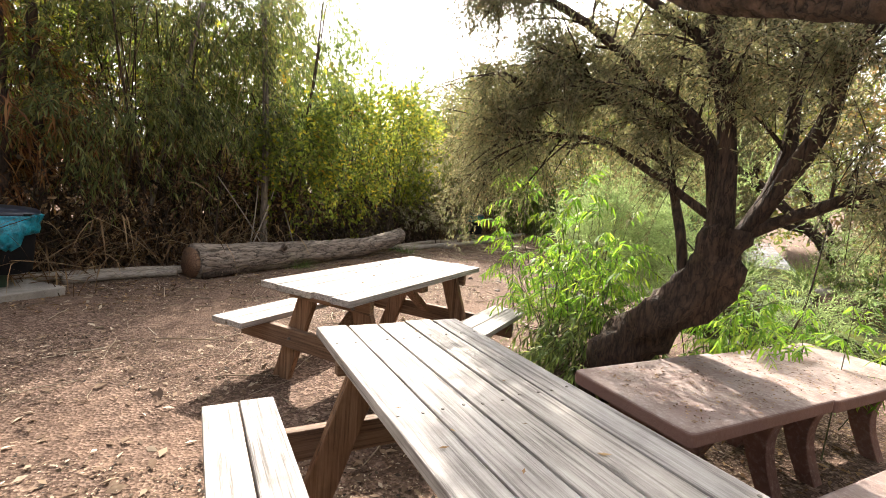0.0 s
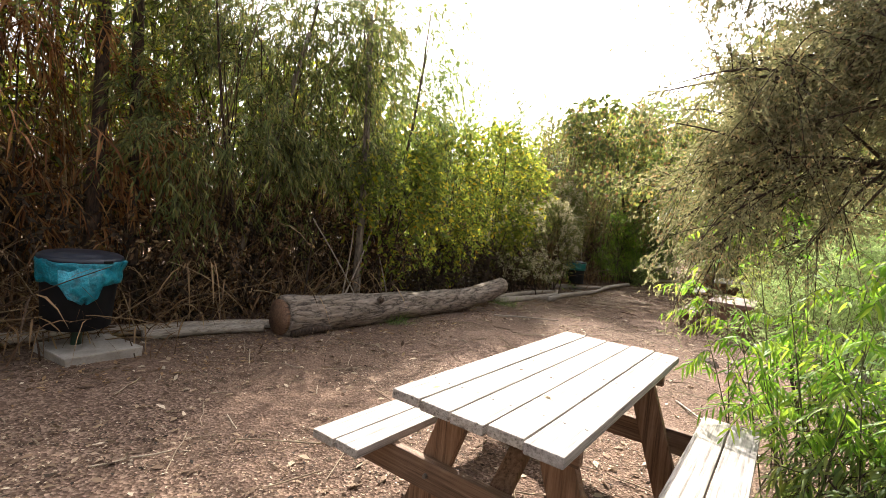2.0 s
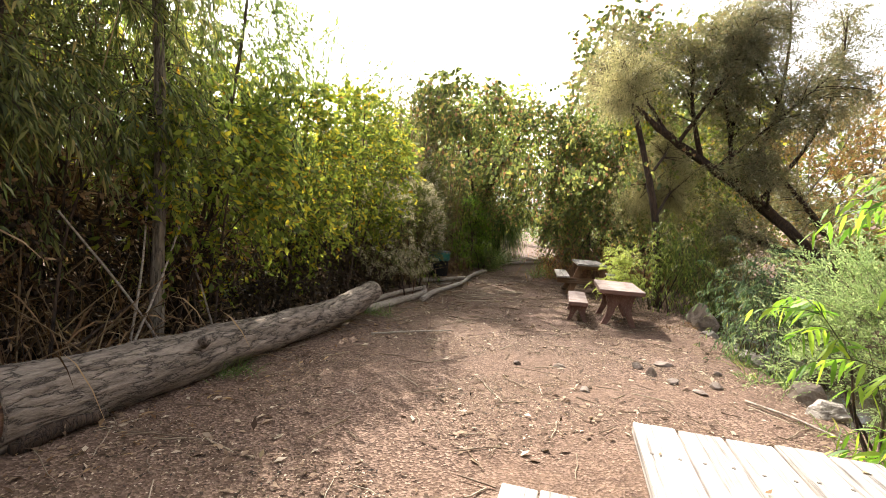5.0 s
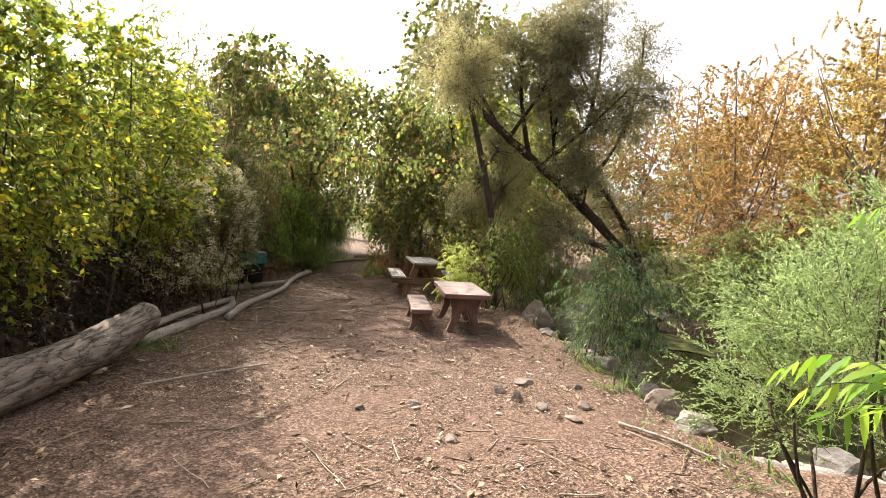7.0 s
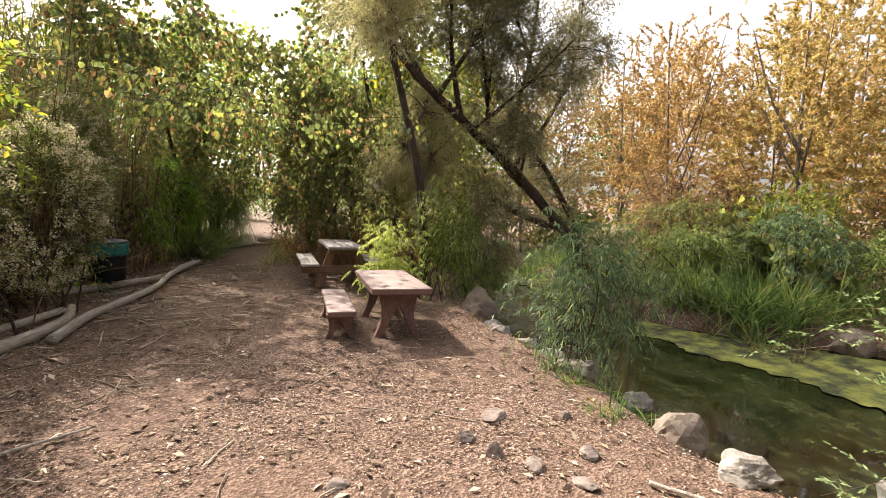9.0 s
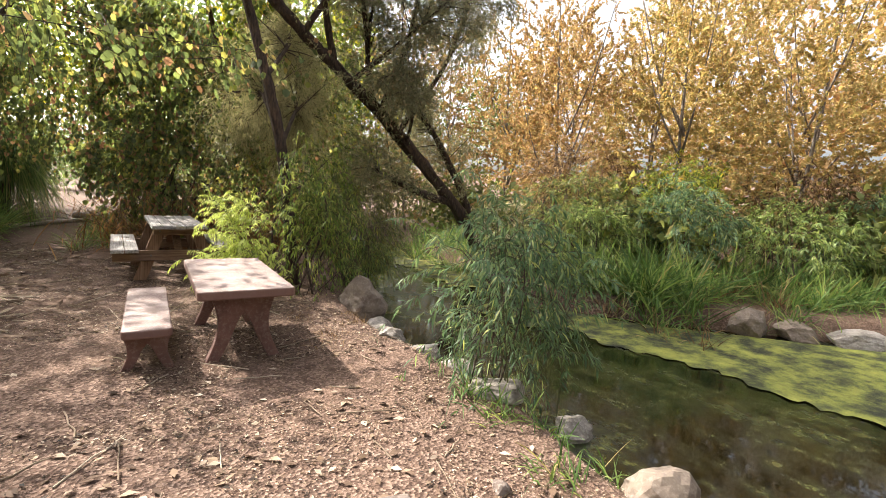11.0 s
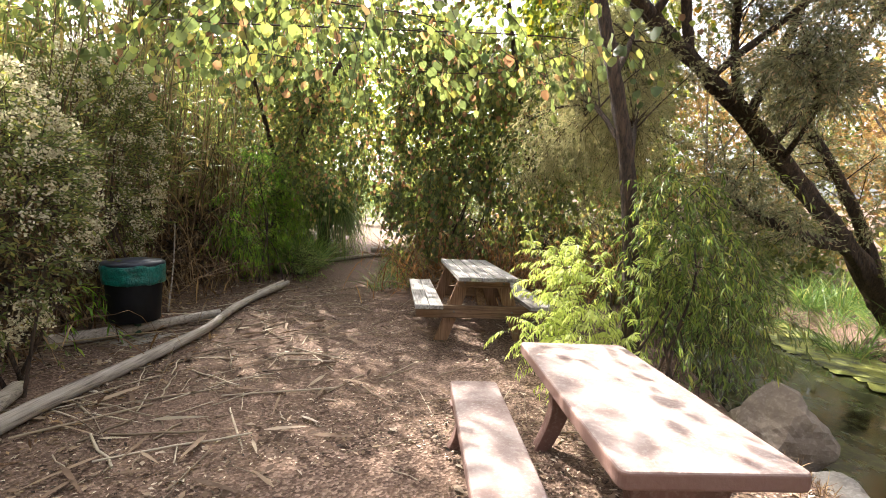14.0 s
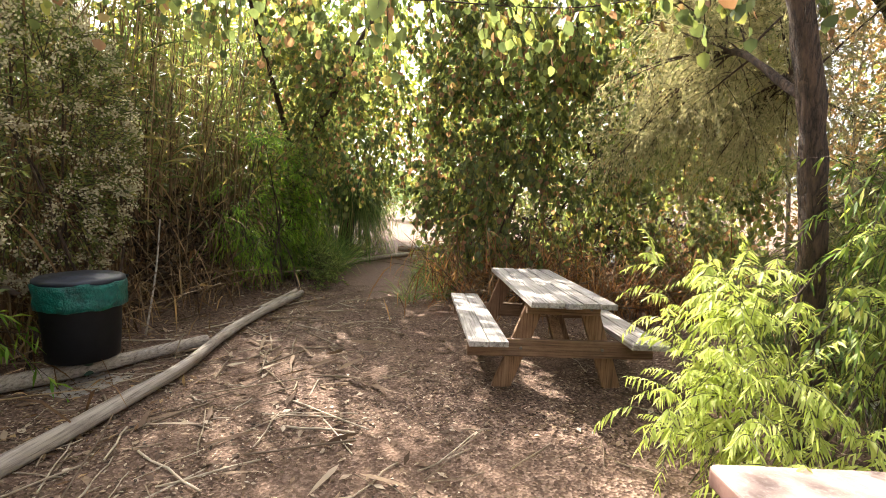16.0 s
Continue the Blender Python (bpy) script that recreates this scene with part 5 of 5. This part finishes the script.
# tamarisks
tree("tamarisk_tree", "old leaning tamarisk with a gnarled dark trunk and many limbs", "tree", [
    ([(-0.55, 3.75, -0.08), (-0.38, 3.6, 0.42), (-0.05, 3.45, 0.80), (0.15, 3.4, 1.12), (0.2, 3.4, 1.36)], 0.155, 0.12),
    ([(0.14, 3.36, 1.2), (0.02, 3.42, 1.82), (-0.32, 3.5, 2.2), (-0.8, 3.5, 2.62), (-1.2, 3.4, 2.85)], 0.055, 0.022),
    ([(0.16, 3.36, 1.2), (0.08, 3.34, 1.98), (-0.06, 3.36, 2.5), (-0.1, 3.4, 3.3)], 0.06, 0.035),
    ([(0.22, 3.4, 1.25), (0.40, 3.42, 1.77), (0.40, 3.5, 2.3), (0.5, 3.6, 3.1)], 0.05, 0.025),
    ([(0.25, 3.38, 1.3), (0.50, 3.22, 1.9), (0.56, 3.15, 2.25), (0.8, 3.1, 2.9)], 0.052, 0.026),
    ([(0.26, 3.38, 1.33), (0.57, 3.22, 1.52), (0.95, 3.1, 1.75), (1.6, 3.0, 2.0)], 0.04, 0.018),
    ([(-0.02, 3.48, 1.0), (-0.10, 3.52, 1.38), (-0.24, 3.65, 1.74), (-0.6, 3.7, 2.16), (-1.1, 3.65, 2.4)], 0.035, 0.015),
    ([(0.1, 3.4, 1.4), (-0.6, 3.7, 1.85), (-1.0, 3.65, 1.9), (-1.35, 3.5, 1.85)], 0.03, 0.012),
    ([(0.0, 3.4, 1.8), (-0.6, 3.6, 2.2), (-1.0, 3.6, 2.35), (-1.35, 3.45, 2.25)], 0.035, 0.012),
    ([(-0.05, 3.36, 2.4), (-0.8, 3.5, 3.0), (-1.1, 3.4, 3.0), (-1.4, 3.3, 3.0)], 0.035, 0.012),
], M_BARK, 250, 0.6, tam_crown(10, 10, L_TAM, 0.34, 0.6, 0.014, 0.032, 0.0072))
tree("tamarisk_tree", "big tamarisk leaning across the stream", "tree", [
    ([(3.75, 14.6, -0.3), (3.1, 14.5, 0.45), (2.4, 14.3, 1.2), (1.5, 14.1, 1.95), (0.6, 13.8, 2.63), (-0.33, 13.5, 3.2), (-1.2, 13.2, 3.75)], 0.144, 0.065),
    ([(2.35, 14.3, 1.2), (1.8, 14.25, 1.3), (1.1, 14.2, 1.55), (0.7, 14.2, 1.75)], 0.09, 0.05),
    ([(3.2, 14.55, 0.35), (2.8, 14.5, 1.3), (2.1, 14.4, 2.3), (1.5, 14.4, 3.0)], 0.1, 0.04),
    ([(0.5, 13.8, 2.7), (0.3, 13.7, 3.5), (0.35, 13.6, 4.5)], 0.06, 0.02),
    ([(-0.3, 13.5, 3.2), (-0.6, 13.2, 4.2), (-0.7, 13.0, 5.2)], 0.06, 0.02),
    ([(-1.2, 13.2, 3.75), (-1.9, 13.0, 4.4), (-2.4, 12.9, 5.0)], 0.07, 0.02),
    ([(1.2, 14.0, 2.2), (0.9, 13.2, 2.7), (0.4, 12.8, 3.2)], 0.04, 0.015),
    ([(0.0, 13.6, 3.0), (0.9, 13.0, 3.9), (1.5, 12.6, 4.6)], 0.045, 0.015),
    ([(-0.8, 13.3, 3.5), (-0.2, 12.8, 4.6), (0.2, 12.4, 5.6)], 0.05, 0.015),
    ([(-1.0, 13.25, 3.6), (-1.6, 13.6, 4.8), (-1.8, 13.8, 6.0)], 0.05, 0.015),
    ([(0.6, 13.8, 2.63), (1.0, 13.6, 4.0), (1.1, 13.4, 5.4), (1.0, 13.3, 6.6)], 0.055, 0.015),
    ([(1.0, 13.95, 2.35), (1.7, 13.6, 3.6), (2.0, 13.4, 4.8), (2.0, 13.3, 6.0)], 0.05, 0.015),
    ([(0.3, 13.7, 3.5), (0.0, 13.3, 4.8), (0.1, 13.0, 6.2)], 0.04, 0.012),
    ([(1.2, 13.6, 4.2), (0.4, 12.9, 5.0), (-0.3, 12.6, 5.6)], 0.035, 0.012),
], M_BARK, 340, 1.0, tam_crown(8, 6, L_TAM, 0.5, 0.5, 0.035, 0.075, 0.014, 0.26))
tree("tamarisk_tree", "upright slender tamarisk draped with pale sprays", "tree", [
    ([(-1.0, 12.75, -0.05), (-1.1, 12.68, 1.0), (-1.25, 12.62, 2.0), (-1.5, 12.6, 3.0), (-1.75, 12.6, 3.9)], 0.085, 0.05),
    ([(-1.3, 12.62, 2.1), (-1.35, 13.4, 2.6), (-1.3, 14.2, 2.45)], 0.03, 0.012),
    ([(-1.2, 12.62, 1.9), (-0.8, 13.6, 2.5), (-0.6, 14.6, 2.3)], 0.03, 0.012),
    ([(-1.4, 12.6, 2.7), (-1.0, 13.3, 3.3), (-0.9, 14.0, 3.5)], 0.035, 0.015),
    ([(-1.6, 12.6, 3.3), (-1.9, 12.0, 4.0), (-2.0, 11.7, 4.4)], 0.03, 0.012),
], M_BARK, 150, 1.0, tam_crown(10, 9, L_TAMPALE, 0.42, 0.9, 0.02, 0.045, 0.0085, 0.16))


def tam_bush(label, c, r, n, base):
    t = thing("tamarisk_bush", pose(0, 0, 0), label, "shrub")
    p = blob(n, c, r, 0.3)
    stems(t, base, p[:8], 0.012, M_BARK)
    tw = foliage(t, p, (base[0], base[1], c[2] - r[2]), 0.5, 0.25, 1, spray(0.03, 0.06, 0.005), L_TAMGREEN, up=0.35, twig=0.002, twig_mat=M_BARKPALE)
    a, d = along(tw, 12, 0.1, 1)
    sub = shoots(a, bend(d, 0.9, 0.1), RNG.uniform(0.06, 0.17, len(a)), 0.15, 3)
    q, e = along(sub, 20, 0, 1)
    v, f = diamonds(q, bend(e, 0.6), RNG.uniform(0.010, 0.022, len(q)), 0.006, 0.0)
    np_mesh("spray_mass", v, f, L_TAMGREEN, t)


tam_bush("feathery green tamarisk bush on the bank", (-0.85, 5.25, 0.8), (0.62, 0.42, 0.85), 480, (-0.8, 5.2, 0))
tam_bush("soft green tamarisk bush behind the bank willow", (0.4, 5.0, 0.9), (0.8, 0.6, 0.95), 300, (0.4, 5.0, 0))


# willows at the bank
def willow(label, base, p, mat, reach, droop, m, leaf, n_stems=8, r0=0.008, out=0.7):
    t = thing("willow_bush", pose(0, 0, 0), label, "shrub", "bank willows")
    stems(t, base, p[RNG.choice(len(p), min(n_stems, len(p)), replace=False)], r0, M_BARK, sway=0.15)
    foliage(t, p, (base[0], base[1], 0.6), reach, droop, m, leaf, mat, out=out, twig=0.003)


wl = willow_leaf(0.06, 0.11, 0.02)
big = willow_leaf(0.075, 0.125, 0.026)
def frond_bush(label, *args):
    t = thing("willow_bush", pose(0, 0, 0), label, "shrub", "bank willows")
    fronds(t, *args)


frond_bush("bright sunlit willow shoots beside the timber table", (-0.85, 4.25, 0), 0.2, (-0.05, -0.06, 1.0), 27, 1.7, 0.16, 8, 0.4, 8, 0.095, 0.19, L_WILLOW, 0.005)
frond_bush("arching light-green willow branches reaching over the seat", (-1.05, 4.3, 0), 0.07, (-0.24, -0.06, 0.96), 5, 2.0, 0.12, 5, 0.36, 7, 0.10, 0.22, L_WILLOW, 0.006, 0.78)
frond_bush("glowing green willow shoots under the tamarisk", (0.5, 4.3, 0), 0.4, (0.0, -0.1, 1.0), 24, 1.35, 0.2, 7, 0.4, 8, 0.085, 0.19, L_WILLOW, 0.005)
willow("low green willow leaves at the tamarisk's foot", (-0.55, 4.2, 0), blob(200, (-0.6, 4.05, 0.35), (0.5, 0.5, 0.32), 0.1), L_WILLOW2, 0.35, 0.6, 14, wl)
willow("young drooping willow on the stony bank", (-0.35, 8.9, 0), blob(130, (-0.4, 8.9, 0.75), (0.38, 0.32, 0.8), 0.1), L_BANK, 0.42, 0.9, 20, willow_leaf(0.05, 0.09, 0.015), 6, 0.007, 0.5)
frond_bush("pale new shoots at the top of the young willow", (-0.45, 8.9, 0), 0.12, (-0.06, 0.0, 1.0), 6, 2.2, 0.2, 7, 0.42, 9, 0.085, 0.15, L_BANK, 0.005)
willow("shady willow hanging over the near bank", (0.0, 9.4, 0), blob(90, (0.15, 9.3, 0.8), (0.5, 0.45, 0.85), 0.1), L_BANK, 0.42, 0.8, 20, willow_leaf(0.05, 0.09, 0.017), 7, 0.007, 0.5)
frond_bush("long hanging willow sprays above the near bank", (0.1, 8.75, 0), 0.25, (0.05, -0.05, 1.0), 5, 2.5, 0.22, 7, 0.55, 10, 0.095, 0.15, L_BANK, 0.005)
willow("willow draped in hanging green leaves behind the concrete table", (-0.95, 12.3, 0), blob(210, (-0.75, 12.35, 1.2), (0.48, 0.42, 1.0), 0.1, 1.6, 0.0), L_HANG, 0.5, 1.1, 24, willow_leaf(0.045, 0.08, 0.016), 5, 0.014, 0.4)
frond_bush("yellow-green leafy shoots between the two tables", (-1.55, 12.25, 0), 0.2, (-0.18, -0.05, 1.0), 20, 1.8, 0.18, 9, 0.36, 11, 0.07, 0.2, L_YOUNG, 0.004)
frond_bush("pale yellow-green shoots arching low over the path", (-1.55, 12.1, 0), 0.2, (-0.45, -0.25, 0.8), 13, 1.15, 0.3, 8, 0.32, 11, 0.065, 0.2, L_YOUNG, 0.004)
willow("low leafy willow shoots at the tree's foot", (-1.0, 12.1, 0), blob(170, (-1.0, 12.0, 0.38), (0.62, 0.35, 0.4), 0.1), L_WILLOW2, 0.4, 0.7, 20, willow_leaf(0.05, 0.09, 0.015), 3, 0.005, 0.7)
willow("dark leafy shrub by the water behind the willow", (0.2, 13.4, 0), blob(520, (0.2, 13.5, 0.8), (0.8, 0.8, 0.8), 0.1), L_OLIVE, 0.45, 0.5, 16, willow_leaf(0.06, 0.11, 0.014), 7, 0.012, 0.7)


# autumn poplars across the stream
def poplar(x, y, h, r, mat, label, n=560):
    t = thing("poplar_tree", pose(0, 0, 0), label, "tree", "autumn poplars")
    z0 = float(ground_z(x, y)) - 0.1
    lean = RNG.normal(0, 0.25, 2)
    rough_tube("trunk", [(x, y, z0), (x + lean[0] * 0.5, y + lean[1] * 0.5, h * 0.45), (x + lean[0], y + lean[1], h)], 0.06, 0.015, M_BARKPALE, t, 8, 16, 0.12)
    for i in range(4):
        a = RNG.uniform(0, 6.28)
        zz = h * RNG.uniform(0.15, 0.5)
        rough_tube("limb", [(x, y, zz), (x + math.cos(a) * r * 0.4, y + math.sin(a) * r * 0.4, zz + h * 0.2), (x + math.cos(a) * r * 0.7, y + math.sin(a) * r * 0.7, zz + h * 0.45)], 0.03, 0.008, M_BARKPALE, t, 6, 10, 0.1)
    p = blob(n, (x, y, h * 0.55), (r, r, h * 0.5), 0.15, 0.8, -0.18)
    foliage(t, p, (x, y, h * 0.3), 0.5, 0.2, 46, small_leaf(0.04, 0.066, 0.85), mat, up=0.2, spread=1.4, twig=0.004, twig_mat=M_BARKPALE)


for x, y, h, r, k in ((6.5, 12.2, 4.6, 1.4, 1), (8.6, 11.0, 5.0, 1.6, 1), (5.6, 14.6, 4.6, 1.5, 0), (8.2, 14.2, 5.6, 1.7, 1), (10.8, 11.8, 6.0, 1.9, 1), (10.2, 8.6, 4.6, 1.7, 1), (12.5, 8.0, 5.8, 2.0, 1), (6.6, 18.0, 5.2, 1.7, 0), (9.6, 18.5, 6.2, 2.0, 0), (4.6, 21.0, 5.6, 1.8, 0), (12.8, 15.4, 6.8, 2.2, 1), (7.4, 23.0, 6.4, 2.2, 0), (9.0, 6.2, 3.6, 1.4, 1), (11.5, 4.6, 4.6, 1.8, 1)):
    poplar(x, y, h * 1.28, r * 1.08, (L_POP, L_POPYEL)[k], ("rust-orange autumn poplar across the stream", "golden autumn poplar across the stream")[k])


# distant woods that close the view
def woods(label, centres, mat, r, n):
    t = thing("far_woods", pose(0, 0, 0), label, "woods")
    t["kind"] = "stuff"
    vs, fs, k = [], [], 0
    for x, y, z in centres:
        z += float(ground_z(x, y))
        p = blob(n, (x, y, z), (r, r, z * 1.05 if z < 5 else z - 2.6), 0.1, 0.5, -0.1)
        q = (p[:, None] + RNG.normal(size=(len(p), 9, 3)) * 0.28).reshape(-1, 3)
        s = RNG.uniform(0.14, 0.30, len(q))
        v, f = diamonds(q, rand_dirs(len(q)), s, s * 0.6)
        vs.append(v)
        fs.append(f + k)
        k += len(v)
    np_mesh("foliage", np.concatenate(vs), np.concatenate(fs), mat, t)


woods("green and yellow woods behind the reeds", [(-11.2, y, 2.4 + (y % 3) * 0.3) for y in range(-8, 27, 3)], L_MIX, 2.0, 330)
woods("sunlit green trees rising beyond the shrubs", [(-10.0, 16.5, 2.2), (-9.6, 20.5, 2.5), (-8.6, 24.5, 2.6)], L_WILLOW2, 1.9, 300)
woods("brown heap of dead reeds behind the thicket", [(-9.8, y, 1.0) for y in range(-5, 13, 2)], L_DEAD, 1.5, 130)
woods("dull green undergrowth below the poplars", [(7.5, 13.0, 0.7), (9.8, 10.0, 0.7), (6.5, 16.0, 0.7), (9.0, 16.5, 0.8), (12.0, 12.5, 0.8), (11.2, 7.0, 0.7), (6.0, 20.0, 0.8), (12.5, 4.8, 0.8), (8.2, 8.6, 0.6), (5.6, 12.6, 0.6)], L_OLIVE, 1.7, 190)
woods("tall woods closing the far end of the valley", [(-18, 27, 4.0), (-15, 29, 4.2), (-12, 28, 4.3), (-9.2, 30, 4.4), (-1.5, 28, 4.2), (1.5, 27, 4.2), (4.5, 28, 4.3), (8, 29, 4.4), (12.0, 27, 4.4)], L_OLIVE, 2.5, 420)
woods("yellowing trees above the tunnel", [(-6.4, 29, 6.2), (-3.4, 30, 6.0), (-9.6, 28, 5.8)], L_MIX, 2.0, 300)
woods("tall green trees behind the vine thicket", [(-8.0, 26.5, 5.6), (-1.8, 25.5, 5.6), (0.6, 24.0, 5.4)], L_WILLOW2, 2.2, 420)
woods("yellow-leaved trees behind the vine thicket", [(-10.5, 24.0, 5.2), (3.0, 24.5, 5.4)], L_MIX, 2.2, 420)
woods("pale bushes far beyond the tunnel", [(-6.5, 44, 1.8), (-3.5, 46, 1.8), (-9.5, 45, 2.0), (-0.5, 44, 2.0)], L_TAMGREEN, 2.4, 200)
woods("rusty woods on the far slope", [(13.5, 23, 4.6), (15, 19, 4.6), (15.5, 15, 4.7), (15.5, 11.5, 4.6), (15.5, 8, 4.4), (16.5, 4.5, 3.8), (18, 0, 3.2), (18, -5, 3.0)], L_POP, 2.6, 420)
woods("green trees behind the picnic place", [(x, -6.5, 2.4) for x in (-12, -9, -6, -3, 0, 3, 6, 9, 12)] + [(8.5, -2.5, 2.2), (9.5, 0.5, 2.0)], L_OLIVE, 2.3, 130)


# overhead limb beside the first table
limb = thing("dead_trunk", pose(0, 0, 0), "weathered bare trunk leaning overhead beside the tables", "trunk")
rough_tube("trunk", [(2.3, 0.3, -0.1), (1.5, 0.95, 1.2), (0.75, 1.75, 1.98), (0.3, 2.1, 2.17), (-0.15, 2.45, 2.38), (-0.5, 2.9, 2.8)], 0.13, 0.07, M_OLD, limb, 18, 60, 0.3, wave=4.0)
rough_tube("broken_stub", [(0.3, 2.1, 2.21), (0.22, 2.2, 2.37), (0.2, 2.22, 2.47)], 0.05, 0.03, M_OLD, limb, 10, 8, 0.3)
rough_tube("root_flare", [(2.36, 0.24, -0.12), (2.25, 0.34, 0.02), (2.1, 0.46, 0.2)], 0.22, 0.14, M_OLD, limb, 14, 8, 0.3)


# ---- litter on the ground ----
def litter(n, x0, x1, y0, y1, lo, hi, label, mat=L_LITTER, ratio=0.45, cut=-0.3):
    p = strip(n, x0, x1, y0, y1, 0, 0.001, 1.1, cut)
    p = p[stream_depth(p[:, 0], p[:, 1]) < -0.1]
    p[:, 2] = ground_z(p[:, 0], p[:, 1]) + 0.010
    d = rand_dirs(len(p), 0.0, 0.12)
    s = RNG.uniform(lo, hi, len(p)) * RNG.uniform(0.6, 1.0, len(p))
    side = unit(np.cross(d, np.array([0, 0, 1.0]) + RNG.normal(size=(len(p), 3)) * 0.25))
    nor = np.cross(side, d)
    nor = nor * np.sign(nor[:, 2:3])
    w = s * ratio
    mid = p + d * (s * 0.45)[:, None] + nor * (w * 0.18)[:, None]
    v = np.stack([p, mid - side * (w / 2)[:, None], p + d * s[:, None], mid + side * (w / 2)[:, None]], axis=1).reshape(-1, 3)
    f = np.arange(len(p))[:, None] * 4 + np.array([[0, 1, 2, 3]])
    t = np_mesh("leaf_litter", v, f, mat)
    return tagged(t, label, "leaf litter", kind="stuff")


litter(60000, -6.2, 0.6, -0.5, 10.0, 0.010, 0.034, "pale bark chips and dry leaves on the path", cut=-0.02)
litter(38000, -6.4, -0.5, 9.0, 17.5, 0.012, 0.042, "dry fallen leaves on the shaded path", cut=-0.1)
litter(6500, -6.4, -0.6, 0.5, 17.0, 0.04, 0.10, "larger curled dry leaves on the path")
litter(5000, -7.5, -5.0, 0.0, 18.0, 0.03, 0.12, "dry leaf drift along the thicket edge", L_DEAD, 0.3)
litter(16000, -6.4, -0.4, 0.0, 17.5, 0.012, 0.045, "dark damp bark chips trodden into the path", L_DARK, 0.5, -0.1)
litter(2500, -0.8, 2.2, 1.5, 4.8, 0.03, 0.09, "dry leaf drift under the tamarisk", L_DEAD, 0.3)


def sticks(n, x0, x1, y0, y1, lo, hi, r, label):
    x, y = RNG.uniform(x0, x1, n), RNG.uniform(y0, y1, n)
    p = np.stack([x, y, ground_z(x, y) + 0.012], axis=1)
    p = p[stream_depth(x, y) < -0.3]
    d = rand_dirs(len(p), 0.0, 0.03)
    line = shoots(p, d, RNG.uniform(lo, hi, len(p)), 0.0, 5)
    line[:, 1:-1] += RNG.normal(size=(len(p), 3, 3)) * np.array([0.006, 0.006, 0.002])
    v, f = tubes(line, np.full((len(p), 5), 1.0) * RNG.uniform(r * 0.5, r, len(p))[:, None], 5)
    tagged(np_mesh("dry_sticks", v, f, L_STICK), label, "sticks", kind="stuff")


sticks(420, -6.2, -0.8, 1.0, 17.0, 0.08, 0.5, 0.005, "thin dry sticks scattered over the path")
sticks(190, -6.0, -4.2, 8.5, 16.5, 0.15, 0.8, 0.008, "broken reed stems lying by the edging branches")
dry = thing("dry_reed_leaves", pose(0, 0, 0), "long papery reed leaves lying on the path", "leaf litter")
dry["kind"] = "stuff"
x, y = RNG.uniform(-5.3, -3.6, 90), RNG.uniform(9.5, 15.5, 90)
v, f = ribbons(np.stack([x, y, ground_z(x, y) + 0.03], axis=1), rand_dirs(90, 0, 0.05), RNG.uniform(0.15, 0.4, 90), RNG.uniform(0.02, 0.04, 90), 0.05, 4, 0.3)
np_mesh("foliage", v, f, L_LITTER, dry)


def top_leaves(m, w, l, z, n, label, s0=0.02, s1=0.05):
    p = np.stack([RNG.uniform(-w / 2, w / 2, n), RNG.uniform(-l / 2, l / 2, n), np.full(n, z)], axis=1)
    d = rand_dirs(n, 0, 0.1)
    s = RNG.uniform(s0, s1, n)
    v, f = diamonds(p, d, s, s * 0.4, 0.25)
    v[:, 2] = np.maximum(v[:, 2], z + 0.003)
    ob = np_mesh("fallen_leaves", v, f, L_DEAD)
    ob.matrix_basis = m
    tagged(ob, label, "leaf litter", kind="stuff")


top_leaves(pose(-2.03, 3.12, 0), 0.66, 1.7, 0.767, 16, "few dry leaves lying on the timber table")
top_leaves(pose(-0.505, 1.57, 0, 0, 0, 57), 0.66, 1.7, 0.757, 10, "few dry leaves lying on the grey table")
top_leaves(pose(cx + vx * 0.4, cy + vy * 0.4, 0, 0, 0, cyaw), 0.6, 1.7, 0.573, 1500, "dry tamarisk litter on the concrete table", 0.008, 0.028)
